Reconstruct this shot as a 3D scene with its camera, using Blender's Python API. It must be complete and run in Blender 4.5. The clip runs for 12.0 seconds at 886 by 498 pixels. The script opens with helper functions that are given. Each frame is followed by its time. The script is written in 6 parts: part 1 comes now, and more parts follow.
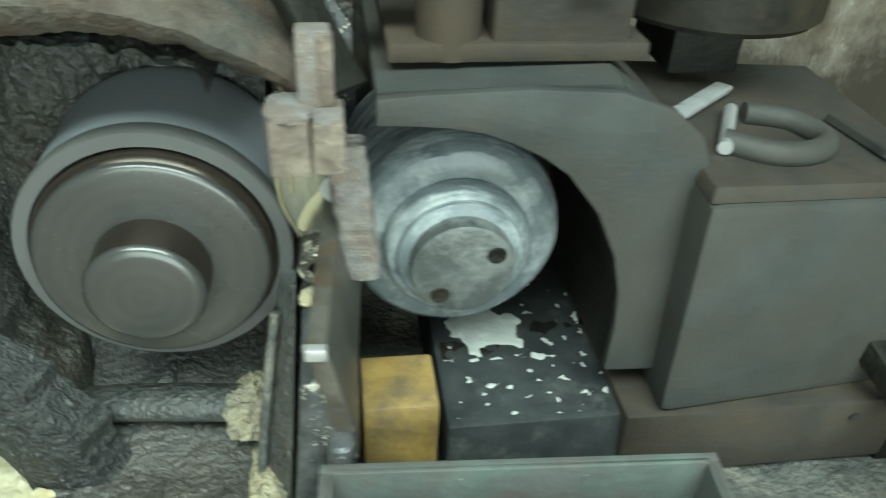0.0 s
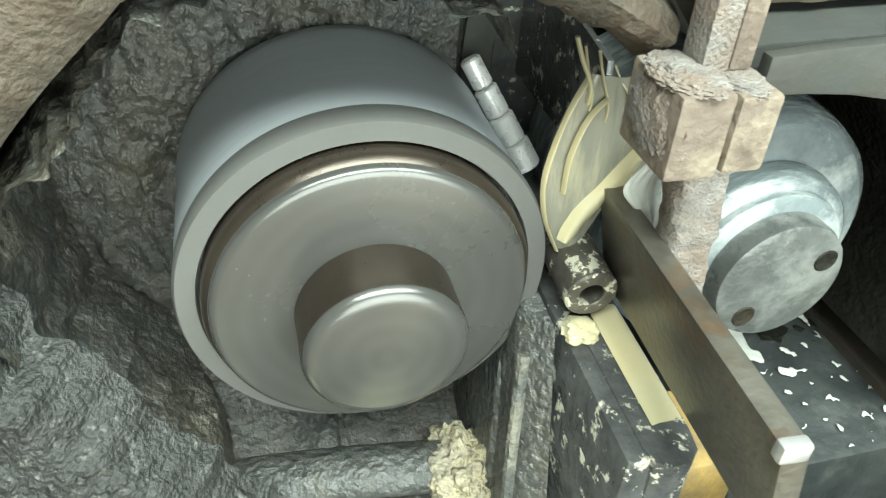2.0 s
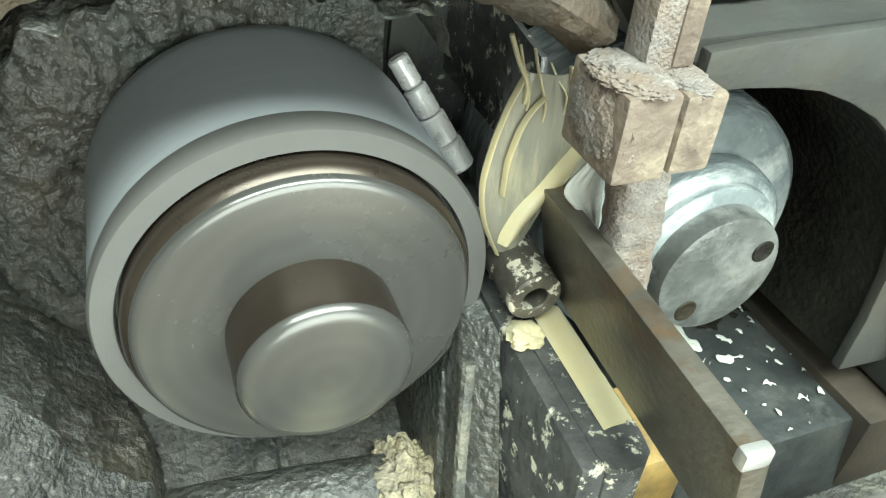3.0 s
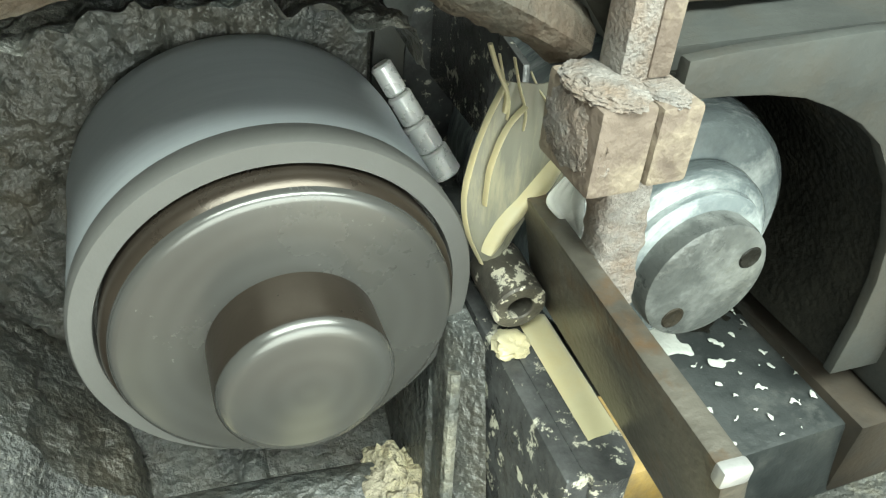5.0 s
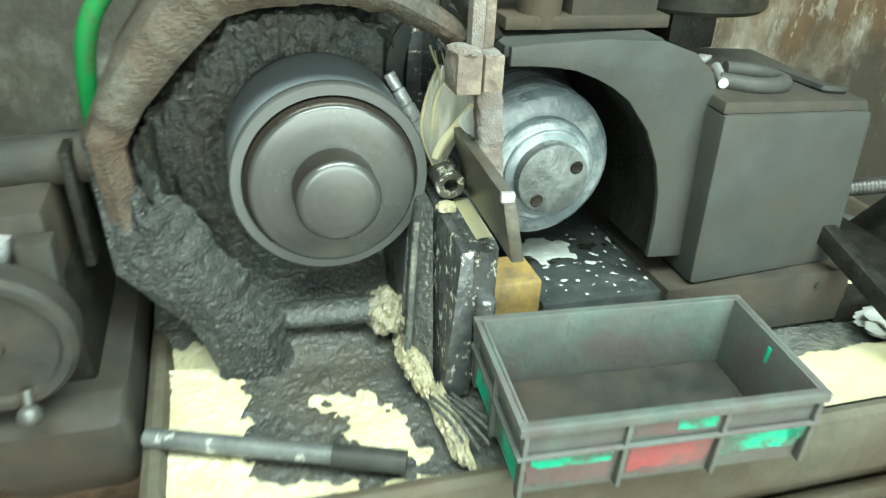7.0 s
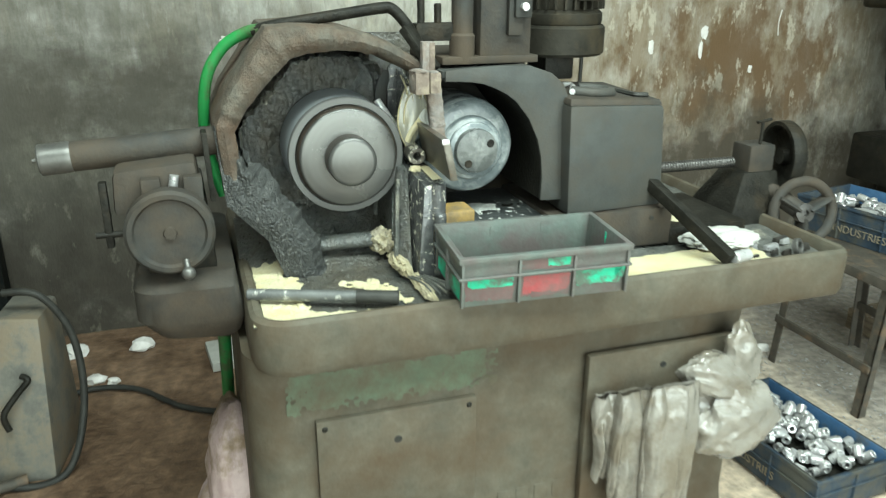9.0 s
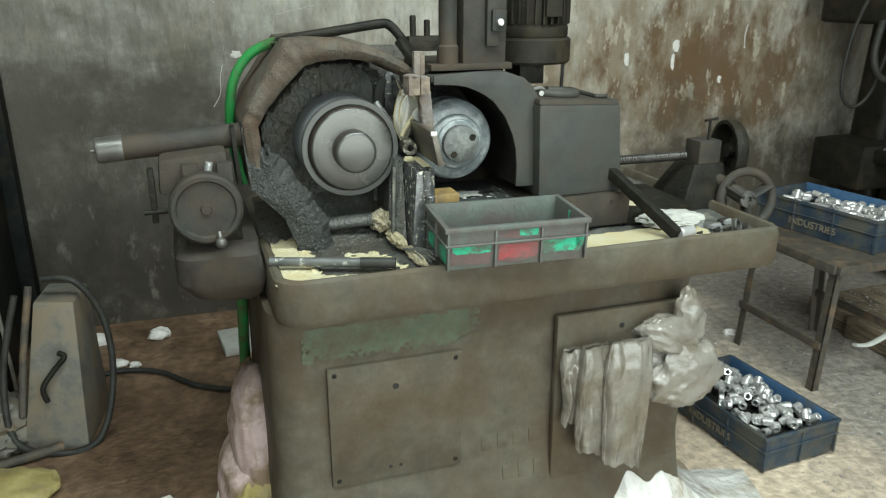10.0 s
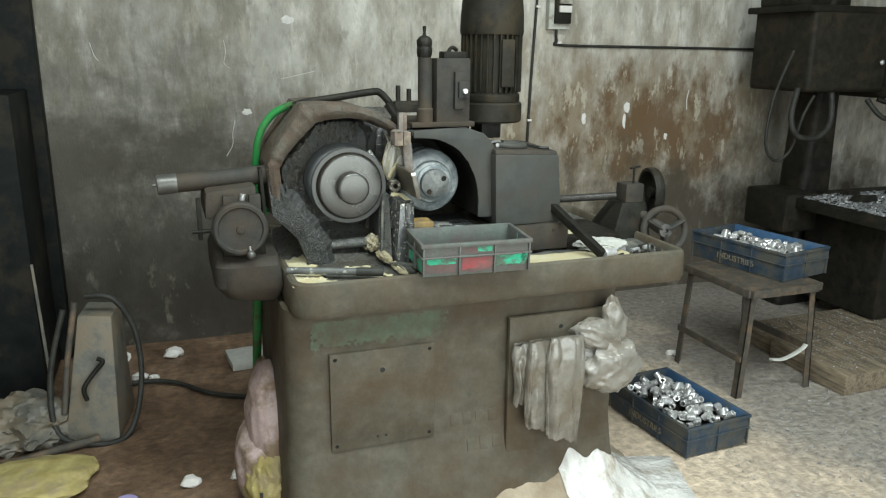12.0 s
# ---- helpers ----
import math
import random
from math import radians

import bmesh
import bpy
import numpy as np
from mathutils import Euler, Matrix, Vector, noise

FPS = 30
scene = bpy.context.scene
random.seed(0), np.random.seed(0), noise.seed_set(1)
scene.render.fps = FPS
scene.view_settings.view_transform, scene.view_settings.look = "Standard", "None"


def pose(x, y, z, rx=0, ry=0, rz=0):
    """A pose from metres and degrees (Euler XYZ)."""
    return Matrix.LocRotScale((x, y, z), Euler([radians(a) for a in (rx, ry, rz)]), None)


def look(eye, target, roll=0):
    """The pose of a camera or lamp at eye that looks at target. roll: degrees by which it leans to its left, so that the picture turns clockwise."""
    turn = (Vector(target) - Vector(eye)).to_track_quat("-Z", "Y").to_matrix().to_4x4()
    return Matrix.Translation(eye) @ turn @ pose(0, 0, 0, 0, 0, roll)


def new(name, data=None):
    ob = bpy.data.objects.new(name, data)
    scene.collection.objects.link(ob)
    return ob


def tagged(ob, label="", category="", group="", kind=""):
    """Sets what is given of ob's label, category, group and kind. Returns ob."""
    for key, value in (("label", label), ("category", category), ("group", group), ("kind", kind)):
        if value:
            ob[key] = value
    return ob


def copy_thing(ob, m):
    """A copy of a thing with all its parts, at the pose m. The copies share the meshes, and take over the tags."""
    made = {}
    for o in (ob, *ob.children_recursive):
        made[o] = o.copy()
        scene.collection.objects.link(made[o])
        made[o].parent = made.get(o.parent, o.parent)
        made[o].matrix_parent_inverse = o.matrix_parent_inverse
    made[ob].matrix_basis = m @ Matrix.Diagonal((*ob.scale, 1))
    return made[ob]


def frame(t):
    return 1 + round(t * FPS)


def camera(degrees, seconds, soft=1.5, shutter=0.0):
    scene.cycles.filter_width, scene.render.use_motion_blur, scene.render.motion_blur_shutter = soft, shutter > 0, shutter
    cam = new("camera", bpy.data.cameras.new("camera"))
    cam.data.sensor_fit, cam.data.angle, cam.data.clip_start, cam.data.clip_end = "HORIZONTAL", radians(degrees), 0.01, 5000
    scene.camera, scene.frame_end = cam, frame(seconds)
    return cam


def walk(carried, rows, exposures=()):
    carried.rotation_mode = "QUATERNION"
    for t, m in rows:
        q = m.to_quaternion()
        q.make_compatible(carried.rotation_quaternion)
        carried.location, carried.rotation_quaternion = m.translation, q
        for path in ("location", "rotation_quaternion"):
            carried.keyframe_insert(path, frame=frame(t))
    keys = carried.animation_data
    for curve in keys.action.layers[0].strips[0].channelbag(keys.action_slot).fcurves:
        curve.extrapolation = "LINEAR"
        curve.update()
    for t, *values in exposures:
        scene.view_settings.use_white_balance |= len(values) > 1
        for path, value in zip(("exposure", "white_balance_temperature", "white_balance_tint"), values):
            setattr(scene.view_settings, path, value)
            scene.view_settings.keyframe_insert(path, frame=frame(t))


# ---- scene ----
cam = camera(60.6, 12.0, soft=1.2, shutter=0.5)
PATH = [
    (0, (0.380, -0.264, 1.470), (0.643, 1.355, 0.323), 2.9),
    (0.5, (0.208, -0.228, 1.453), (0.648, 1.361, 0.320), 4.2),
    (1, (0.143, -0.195, 1.437), (0.626, 1.377, 0.299), 3.1),
    (1.5, (0.146, -0.119, 1.412), (0.667, 1.409, 0.230), 3.9),
    (2, (0.160, -0.058, 1.386), (0.613, 1.469, 0.177), 3.7),
    (2.5, (0.150, -0.047, 1.383), (0.714, 1.429, 0.157), 4.0),
    (3, (0.160, -0.034, 1.382), (0.794, 1.421, 0.165), 5.2),
    (5, (0.174, -0.031, 1.387), (0.798, 1.422, 0.162), 4.5),
    (5.5, (0.176, -0.027, 1.385), (0.801, 1.423, 0.158), 4.4),
    (6, (0.160, -0.056, 1.393), (0.794, 1.394, 0.170), 4.0),
    (6.5, (0.122, -0.244, 1.429), (0.712, 1.325, 0.338), 3.1),
    (7, (0.107, -0.523, 1.440), (0.627, 1.156, 0.486), 3.0),
    (7.2, (0.088, -0.593, 1.459), (0.610, 1.092, 0.516), 4.6),
    (8.8, (-0.065, -1.110, 1.432), (0.517, 0.678, 0.750), 0.1),
    (9, (-0.070, -1.180, 1.426), (0.526, 0.602, 0.740), 0.3),
    (9.5, (-0.089, -1.340, 1.430), (0.492, 0.440, 0.726), -0.0),
    (10, (-0.148, -1.460, 1.434), (0.462, 0.331, 0.788), 0.0),
    (10.5, (-0.249, -1.631, 1.454), (0.419, 0.141, 0.812), -0.0),
    (11, (-0.263, -1.775, 1.469), (0.403, 0.019, 0.888), -0.1),
    (11.5, (-0.266, -1.920, 1.484), (0.366, -0.098, 0.956), 0.0),
    (12, (-0.295, -1.963, 1.488), (0.366, -0.146, 0.978), 0.6),
]
walk(cam, [(t, look(eye, target, roll)) for t, eye, target, roll in PATH],
     [(0, 0.06, 6000, -6), (0.5, 0.55, 6000, -8), (1.0, 0.8, 6150, -4), (2.0, 0.96, 6450, 2), (3.2, 0.9, 6500, 2), (6.0, 0.84, 6600, 1), (6.6, 0.86, 6200, -8), (7.2, 0.66, 6100, -8), (9.0, 0.5, 6250, -1), (9.6, 0.1, 6300, 4), (10.5, -0.12, 6350, 6), (12.0, -0.12, 6300, 9)])

# ---------------------------------------------------------------- light
world = bpy.data.worlds.new("world")
scene.world = world
world.use_nodes = True
wn = world.node_tree.nodes
sky = wn.new("ShaderNodeTexSky")
sky.sky_type, sky.sun_disc = "NISHITA", False
sky.sun_elevation, sky.sun_rotation = radians(48), radians(200)
world.node_tree.links.new(sky.outputs[0], wn["Background"].inputs[0])
wn["Background"].inputs[1].default_value = 0.1


def area_lamp(name, m, sx, sy, watts, colour):
    d = bpy.data.lights.new(name, "AREA")
    d.shape, d.size, d.size_y, d.energy, d.color = "RECTANGLE", sx, sy, watts, colour
    ob = new(name, d)
    ob.matrix_world = m
    return ob


# the open shutter behind the camera, and a roof light over the shop
area_lamp("daylight_door", look((0.7, -3.9, 1.6), (0.7, 0.5, 0.9)), 4.2, 2.9, 180, (0.94, 1.0, 0.95))
area_lamp("daylight_roof", look((0.5, -1.1, 3.36), (0.5, -1.1, 0.0)), 3.2, 1.2, 185, (0.92, 1.0, 0.95))

# ---------------------------------------------------------------- materials
MATS = {}


def mat(name, c1, c2, scale=40.0, rough=0.6, metal=0.0, bump=0.2, bscale=120.0, c3=None, s3=4.0, cover=0.5,
        stretch=(1, 1, 1), rough2=None, rand=0.0, alpha=None, width=0.12, depth=0.004, spec=0.5, soft_light=0.0):
    """Two colours mixed by a fine noise, a third laid over them in larger patches, with relief."""
    m = bpy.data.materials.new(name)
    m.use_nodes = True
    t = m.node_tree
    n, l = t.nodes, t.links
    b = n["Principled BSDF"]
    co = n.new("ShaderNodeTexCoord")
    mp = n.new("ShaderNodeMapping")
    mp.inputs["Scale"].default_value = stretch
    l.new(co.outputs["Object"], mp.inputs[0])
    a = n.new("ShaderNodeTexNoise")
    a.inputs["Scale"].default_value, a.inputs["Detail"].default_value = scale, 8
    a.inputs["Roughness"].default_value = 0.65
    l.new(mp.outputs[0], a.inputs["Vector"])
    r1 = n.new("ShaderNodeValToRGB")
    r1.color_ramp.elements[0].position, r1.color_ramp.elements[1].position = 0.34, 0.66
    r1.color_ramp.elements[0].color, r1.color_ramp.elements[1].color = (*c1, 1), (*c2, 1)
    l.new(a.outputs[0], r1.inputs[0])
    out = r1.outputs[0]
    if c3:
        c = n.new("ShaderNodeTexNoise")
        c.inputs["Scale"].default_value, c.inputs["Detail"].default_value = s3, 6
        c.inputs["Roughness"].default_value = 0.7
        l.new(mp.outputs[0], c.inputs["Vector"])
        r2 = n.new("ShaderNodeValToRGB")
        p = 0.75 - 0.5 * cover
        r2.color_ramp.elements[0].position, r2.color_ramp.elements[1].position = p - width / 2, p + width / 2
        l.new(c.outputs[0], r2.inputs[0])
        mx = n.new("ShaderNodeMixRGB")
        l.new(r2.outputs[0], mx.inputs[0])
        l.new(out, mx.inputs[1])
        mx.inputs[2].default_value = (*c3, 1)
        out = mx.outputs[0]
        if rough2 is not None:
            mr = n.new("ShaderNodeMapRange")
            mr.inputs[3].default_value, mr.inputs[4].default_value = rough, rough2
            l.new(r2.outputs[0], mr.inputs[0])
            l.new(mr.outputs[0], b.inputs["Roughness"])
    if rand:
        oi = n.new("ShaderNodeObjectInfo")
        hs = n.new("ShaderNodeHueSaturation")
        mr = n.new("ShaderNodeMapRange")
        mr.inputs[3].default_value, mr.inputs[4].default_value = 1 - rand, 1 + rand
        l.new(oi.outputs["Random"], mr.inputs[0])
        l.new(mr.outputs[0], hs.inputs["Value"])
        l.new(out, hs.inputs["Color"])
        out = hs.outputs[0]
    l.new(out, b.inputs["Base Color"])
    if rough2 is None:
        mr = n.new("ShaderNodeMapRange")
        mr.inputs[3].default_value, mr.inputs[4].default_value = max(0.03, rough - 0.12), min(1, rough + 0.12)
        l.new(a.outputs[0], mr.inputs[0])
        l.new(mr.outputs[0], b.inputs["Roughness"])
    b.inputs["Metallic"].default_value = metal
    b.inputs["Specular IOR Level"].default_value = spec
    if alpha is not None:
        b.inputs["Alpha"].default_value = alpha
    if bump:
        f = n.new("ShaderNodeTexNoise")
        f.inputs["Scale"].default_value, f.inputs["Detail"].default_value = bscale, 5
        l.new(mp.outputs[0], f.inputs["Vector"])
        bp = n.new("ShaderNodeBump")
        bp.inputs["Strength"].default_value, bp.inputs["Distance"].default_value = bump, depth
        l.new(f.outputs[0], bp.inputs["Height"])
        l.new(bp.outputs[0], b.inputs["Normal"])
    MATS[name] = m
    return m


M_CAST = mat("worn_cast_iron_paint", (0.018, 0.019, 0.018), (0.037, 0.038, 0.035), 22, 0.62, 0.0, 0.25, 160, (0.06, 0.046, 0.032), 5, 0.45, rough2=0.8, width=0.3, spec=0.25)
M_BASE = mat("oily_machine_paint", (0.068, 0.063, 0.047), (0.115, 0.106, 0.08), 16, 0.6, 0.0, 0.3, 90, (0.075, 0.054, 0.033), 5.0, 0.44, rough2=0.8, width=0.3, spec=0.25)
M_MINT = mat("faded_green_paint", (0.078, 0.108, 0.074), (0.11, 0.15, 0.1), 16, 0.6, 0.0, 0.3, 90, (0.085, 0.075, 0.05), 11, 0.55, width=0.3, spec=0.25)
M_GREY = mat("grey_machine_paint", (0.04, 0.043, 0.041), (0.057, 0.061, 0.057), 18, 0.6, 0.0, 0.18, 200, (0.055, 0.048, 0.037), 7, 0.42, width=0.3, spec=0.3)
M_HOOD = mat("gritty_hood_casting", (0.048, 0.044, 0.036), (0.115, 0.103, 0.082), 30, 0.75, 0.0, 0.6, 220, (0.085, 0.052, 0.033), 9, 0.42, width=0.3, depth=0.006, spec=0.25)
M_SLUDGE = mat("wet_grinding_sludge", (0.031, 0.034, 0.033), (0.084, 0.09, 0.085), 45, 0.3, 0.0, 0.75, 150, (0.085, 0.075, 0.056), 8, 0.4, width=0.3, depth=0.008, spec=0.65)
M_WETBLK = mat("wet_black_steel", (0.05, 0.052, 0.052), (0.11, 0.113, 0.112), 40, 0.22, 0.2, 0.4, 120, (0.6, 0.58, 0.47), 70, 0.3, width=0.05, spec=0.8)
M_DRY = mat("dried_grey_sludge", (0.06, 0.063, 0.056), (0.115, 0.117, 0.104), 40, 0.6, 0.0, 0.8, 130, (0.2, 0.19, 0.15), 12, 0.35, depth=0.01)
M_LIP = mat("gritty_lip_sludge", (0.014, 0.015, 0.014), (0.036, 0.038, 0.035), 80, 0.55, 0.0, 0.9, 240, (0.12, 0.12, 0.108), 130, 0.28, width=0.1, depth=0.006, spec=0.6)
M_CREAM = mat("cream_coolant_foam", (0.44, 0.4, 0.25), (0.54, 0.5, 0.35), 9, 0.4, 0.0, 0.08, 90, (0.5, 0.42, 0.23), 14, 0.36, width=0.25)
M_FOAM = mat("yellowed_foam_lump", (0.4, 0.34, 0.2), (0.6, 0.54, 0.37), 50, 0.8, 0.0, 1.0, 160, (0.3, 0.27, 0.2), 18, 0.4, depth=0.012)
M_WHITE = mat("white_coolant_film", (0.46, 0.475, 0.44), (0.58, 0.59, 0.55), 30, 0.25, 0.0, 0.3, 120)
M_WETGREY = mat("running_coolant", (0.13, 0.13, 0.105), (0.21, 0.205, 0.165), 8, 0.16, 0.0, 0.1, 40, (0.4, 0.37, 0.25), 40, 0.26, stretch=(2, 1, 0.3), width=0.3, spec=0.8)
M_WHEEL = mat("vitrified_abrasive", (0.3, 0.325, 0.34), (0.345, 0.37, 0.385), 9, 0.5, 0.0, 0.05, 400, stretch=(1, 12, 1))
M_RING = mat("abrasive_face", (0.085, 0.085, 0.08), (0.1, 0.1, 0.095), 12, 0.55, 0.0, 0.05, 300)
M_FLANGE = mat("turned_steel_flange", (0.098, 0.098, 0.093), (0.112, 0.112, 0.106), 6, 0.24, 0.55, 0.0)


def turned(m, cx, cz):
    """Faint turning rings round the axis."""
    n, l = m.node_tree.nodes, m.node_tree.links
    b = n["Principled BSDF"]
    co, mp, wv, mx = n.new("ShaderNodeTexCoord"), n.new("ShaderNodeMapping"), n.new("ShaderNodeTexWave"), n.new("ShaderNodeMixRGB")
    mp.inputs["Location"].default_value = (-cx, 0, -cz)
    l.new(co.outputs["Object"], mp.inputs[0])
    wv.wave_type, wv.rings_direction = "RINGS", "Y"
    wv.inputs["Scale"].default_value, wv.inputs["Distortion"].default_value, wv.inputs["Detail"].default_value = 24, 6, 3
    wv.inputs["Detail Scale"].default_value = 0.4
    l.new(mp.outputs[0], wv.inputs["Vector"])
    mx.blend_type, mx.inputs[2].default_value = "MULTIPLY", (0.92, 0.92, 0.915, 1)
    l.new(wv.outputs["Fac"], mx.inputs[0])
    l.new(b.inputs["Base Color"].links[0].from_socket, mx.inputs[1])
    l.new(mx.outputs[0], b.inputs["Base Color"])


turned(M_FLANGE, 0.2205, 1.078)
M_BROWNST = mat("dark_brown_steel", (0.045, 0.036, 0.028), (0.065, 0.052, 0.04), 12, 0.3, 0.6, 0.03, 300)
M_DARKST = mat("dark_oiled_steel", (0.17, 0.16, 0.14), (0.3, 0.28, 0.245), 30, 0.4, 0.55, 0.25, 200, (0.13, 0.1, 0.07), 20, 0.4)
M_FEED = mat("oily_black_screw", (0.035, 0.033, 0.03), (0.07, 0.066, 0.06), 30, 0.4, 0.4, 0.2, 160)
M_DARKST2 = mat("handled_iron", (0.07, 0.069, 0.063), (0.15, 0.147, 0.136), 14, 0.42, 0.5, 0.1, 120)
M_FLECK = mat("coolant_flecked_steel", (0.07, 0.065, 0.055), (0.14, 0.13, 0.11), 60, 0.35, 0.5, 0.2, 200, (0.75, 0.72, 0.6), 85, 0.36, width=0.04)
M_ROW = mat("bright_ground_steel", (0.85, 0.85, 0.83), (0.93, 0.93, 0.91), 40, 0.28, 0.3, 0.05, 300, rand=0.1)
M_SLIDE = mat("wet_dark_slide", (0.026, 0.03, 0.03), (0.05, 0.055, 0.054), 25, 0.42, 0.0, 0.4, 90, (0.07, 0.074, 0.07), 30, 0.3, spec=0.4)
M_BRACKET = mat("brown_rusted_iron", (0.11, 0.084, 0.066), (0.175, 0.14, 0.112), 35, 0.8, 0.0, 0.5, 160, (0.24, 0.2, 0.15), 20, 0.4)
M_STEEL = mat("ground_steel", (0.55, 0.55, 0.54), (0.7, 0.7, 0.69), 40, 0.3, 0.62, 0.1, 300, rand=0.15)
M_REG = mat("coolant_wet_rubber_wheel", (0.1, 0.118, 0.124), (0.17, 0.195, 0.2), 26, 0.2, 0.0, 0.35, 60, (0.42, 0.45, 0.44), 15, 0.3, stretch=(1, 4, 1), width=0.25)
M_REGHUB = mat("wet_grey_hub", (0.07, 0.075, 0.072), (0.115, 0.122, 0.116), 30, 0.3, 0.2, 0.4, 90, (0.3, 0.31, 0.295), 16, 0.3, width=0.3)
M_RUST = mat("grit_caked_rusty_bracket", (0.16, 0.148, 0.136), (0.26, 0.242, 0.222), 60, 0.85, 0.0, 0.7, 420, (0.17, 0.115, 0.075), 18, 0.34, width=0.25, depth=0.004)
M_BLADE = mat("oily_steel_bar", (0.09, 0.084, 0.07), (0.175, 0.162, 0.136), 26, 0.36, 0.55, 0.2, 160, (0.15, 0.1, 0.06), 14, 0.4)
M_YELLOW = mat("ochre_painted_block", (0.3, 0.19, 0.05), (0.4, 0.27, 0.085), 25, 0.5, 0.0, 0.3, 120, (0.13, 0.1, 0.06), 26, 0.42, width=0.3)
# Also stands for shade in the guard cavity and under the crated bushings.
M_DARK = mat("dark_oily_iron_and_shade", (0.008, 0.0077, 0.006), (0.02, 0.019, 0.015), 25, 0.55, 0.1, 0.6, 150, (0.026, 0.021, 0.014), 9, 0.35, spec=0.18)
M_MOTOR = mat("black_motor_paint", (0.014, 0.013, 0.01), (0.028, 0.026, 0.02), 20, 0.55, 0.0, 0.2, 150, (0.035, 0.029, 0.019), 8, 0.4, spec=0.12)
M_HOSE = mat("green_rubber_hose", (0.02, 0.17, 0.04), (0.03, 0.24, 0.06), 20, 0.4, 0.0, 0.1, 100, (0.06, 0.09, 0.04), 10, 0.35)
M_BLACK = mat("black_rubber", (0.02, 0.02, 0.018), (0.04, 0.04, 0.035), 20, 0.5, 0.0, 0.2, 100, spec=0.2)
M_GCRATE = mat("grimy_green_crate_plastic", (0.085, 0.108, 0.095), (0.125, 0.15, 0.132), 25, 0.5, 0.0, 0.3, 120, (0.1, 0.085, 0.08), 11, 0.48, width=0.25)
M_GBRIGHT = mat("bright_green_crate_plastic", (0.02, 0.36, 0.2), (0.04, 0.5, 0.3), 20, 0.45, 0.0, 0.2, 100, (0.08, 0.12, 0.09), 16, 0.42)
M_RED = mat("red_paint_smear", (0.27, 0.045, 0.05), (0.38, 0.085, 0.09), 20, 0.55, 0.0, 0.2, 100, (0.13, 0.085, 0.08), 22, 0.45, width=0.3)
M_BCRATE = mat("grimy_blue_crate_plastic", (0.026, 0.04, 0.058), (0.045, 0.065, 0.09), 20, 0.5, 0.0, 0.25, 120, (0.075, 0.075, 0.065), 9, 0.48, spec=0.25)
M_BBRIGHT = mat("brighter_blue_crate_plastic", (0.04, 0.1, 0.2), (0.07, 0.15, 0.28), 20, 0.45, 0.0, 0.2, 100, (0.08, 0.1, 0.12), 10, 0.42)
M_LETTER = mat("faded_grey_lettering", (0.16, 0.14, 0.1), (0.24, 0.2, 0.14), 30, 0.7, 0.0, 0.1, 100)
M_STAND = mat("rusty_angle_iron", (0.045, 0.04, 0.032), (0.085, 0.074, 0.058), 30, 0.7, 0.1, 0.4, 150, (0.13, 0.09, 0.056), 10, 0.38)
M_WOOD = mat("dirty_timber", (0.14, 0.11, 0.072), (0.27, 0.215, 0.145), 14, 0.8, 0.0, 0.4, 60, (0.1, 0.08, 0.055), 5, 0.45, stretch=(8, 1, 8))
M_BAG = mat("dusty_clear_plastic", (0.17, 0.16, 0.138), (0.25, 0.235, 0.205), 9, 0.2, 0.0, 0.6, 26, (0.15, 0.13, 0.1), 5, 0.42, alpha=0.92, depth=0.012, spec=0.8)
M_BAGW = mat("milky_plastic_bag", (0.56, 0.55, 0.52), (0.72, 0.71, 0.68), 7, 0.25, 0.0, 0.7, 26, (0.42, 0.38, 0.31), 6, 0.42, alpha=0.92, depth=0.02, spec=0.7)
M_PAPER = mat("crumpled_white_paper", (0.6, 0.58, 0.54), (0.75, 0.73, 0.7), 30, 0.8, 0.0, 0.2, 90)
M_SACK = mat("dirty_woven_sack", (0.42, 0.31, 0.3), (0.58, 0.46, 0.44), 18, 0.8, 0.0, 0.5, 300, (0.25, 0.18, 0.12), 6, 0.45)
M_SACKY = mat("yellow_woven_sack", (0.3, 0.24, 0.08), (0.46, 0.39, 0.16), 16, 0.75, 0.0, 0.5, 300, (0.3, 0.24, 0.13), 7, 0.4)
M_LAMP = mat("chipped_grey_enamel", (0.08, 0.078, 0.066), (0.17, 0.165, 0.14), 12, 0.6, 0.0, 0.3, 80, (0.16, 0.13, 0.09), 6, 0.45)
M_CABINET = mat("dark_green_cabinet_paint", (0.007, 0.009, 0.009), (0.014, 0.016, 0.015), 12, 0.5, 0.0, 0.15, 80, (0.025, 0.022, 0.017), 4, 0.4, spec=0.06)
M_SWITCH = mat("cream_switchgear", (0.4, 0.4, 0.36), (0.5, 0.5, 0.45), 20, 0.5, 0.0, 0.1, 90, (0.22, 0.2, 0.16), 9, 0.4)
M_STONE = mat("pale_stone_block", (0.36, 0.36, 0.33), (0.45, 0.45, 0.41), 25, 0.85, 0.0, 0.4, 100)
M_LILAC = mat("lilac_plastic", (0.3, 0.26, 0.5), (0.4, 0.36, 0.6), 20, 0.5, 0.0, 0.1, 60)
M_PIPE = mat("scuffed_grey_pipe", (0.07, 0.073, 0.07), (0.12, 0.125, 0.12), 30, 0.5, 0.1, 0.3, 120, (0.42, 0.42, 0.37), 40, 0.3, width=0.08)
M_CHIPS = mat("steel_swarf", (0.2, 0.21, 0.21), (0.4, 0.41, 0.42), 60, 0.4, 0.6, 0.3, 200, rand=0.2)


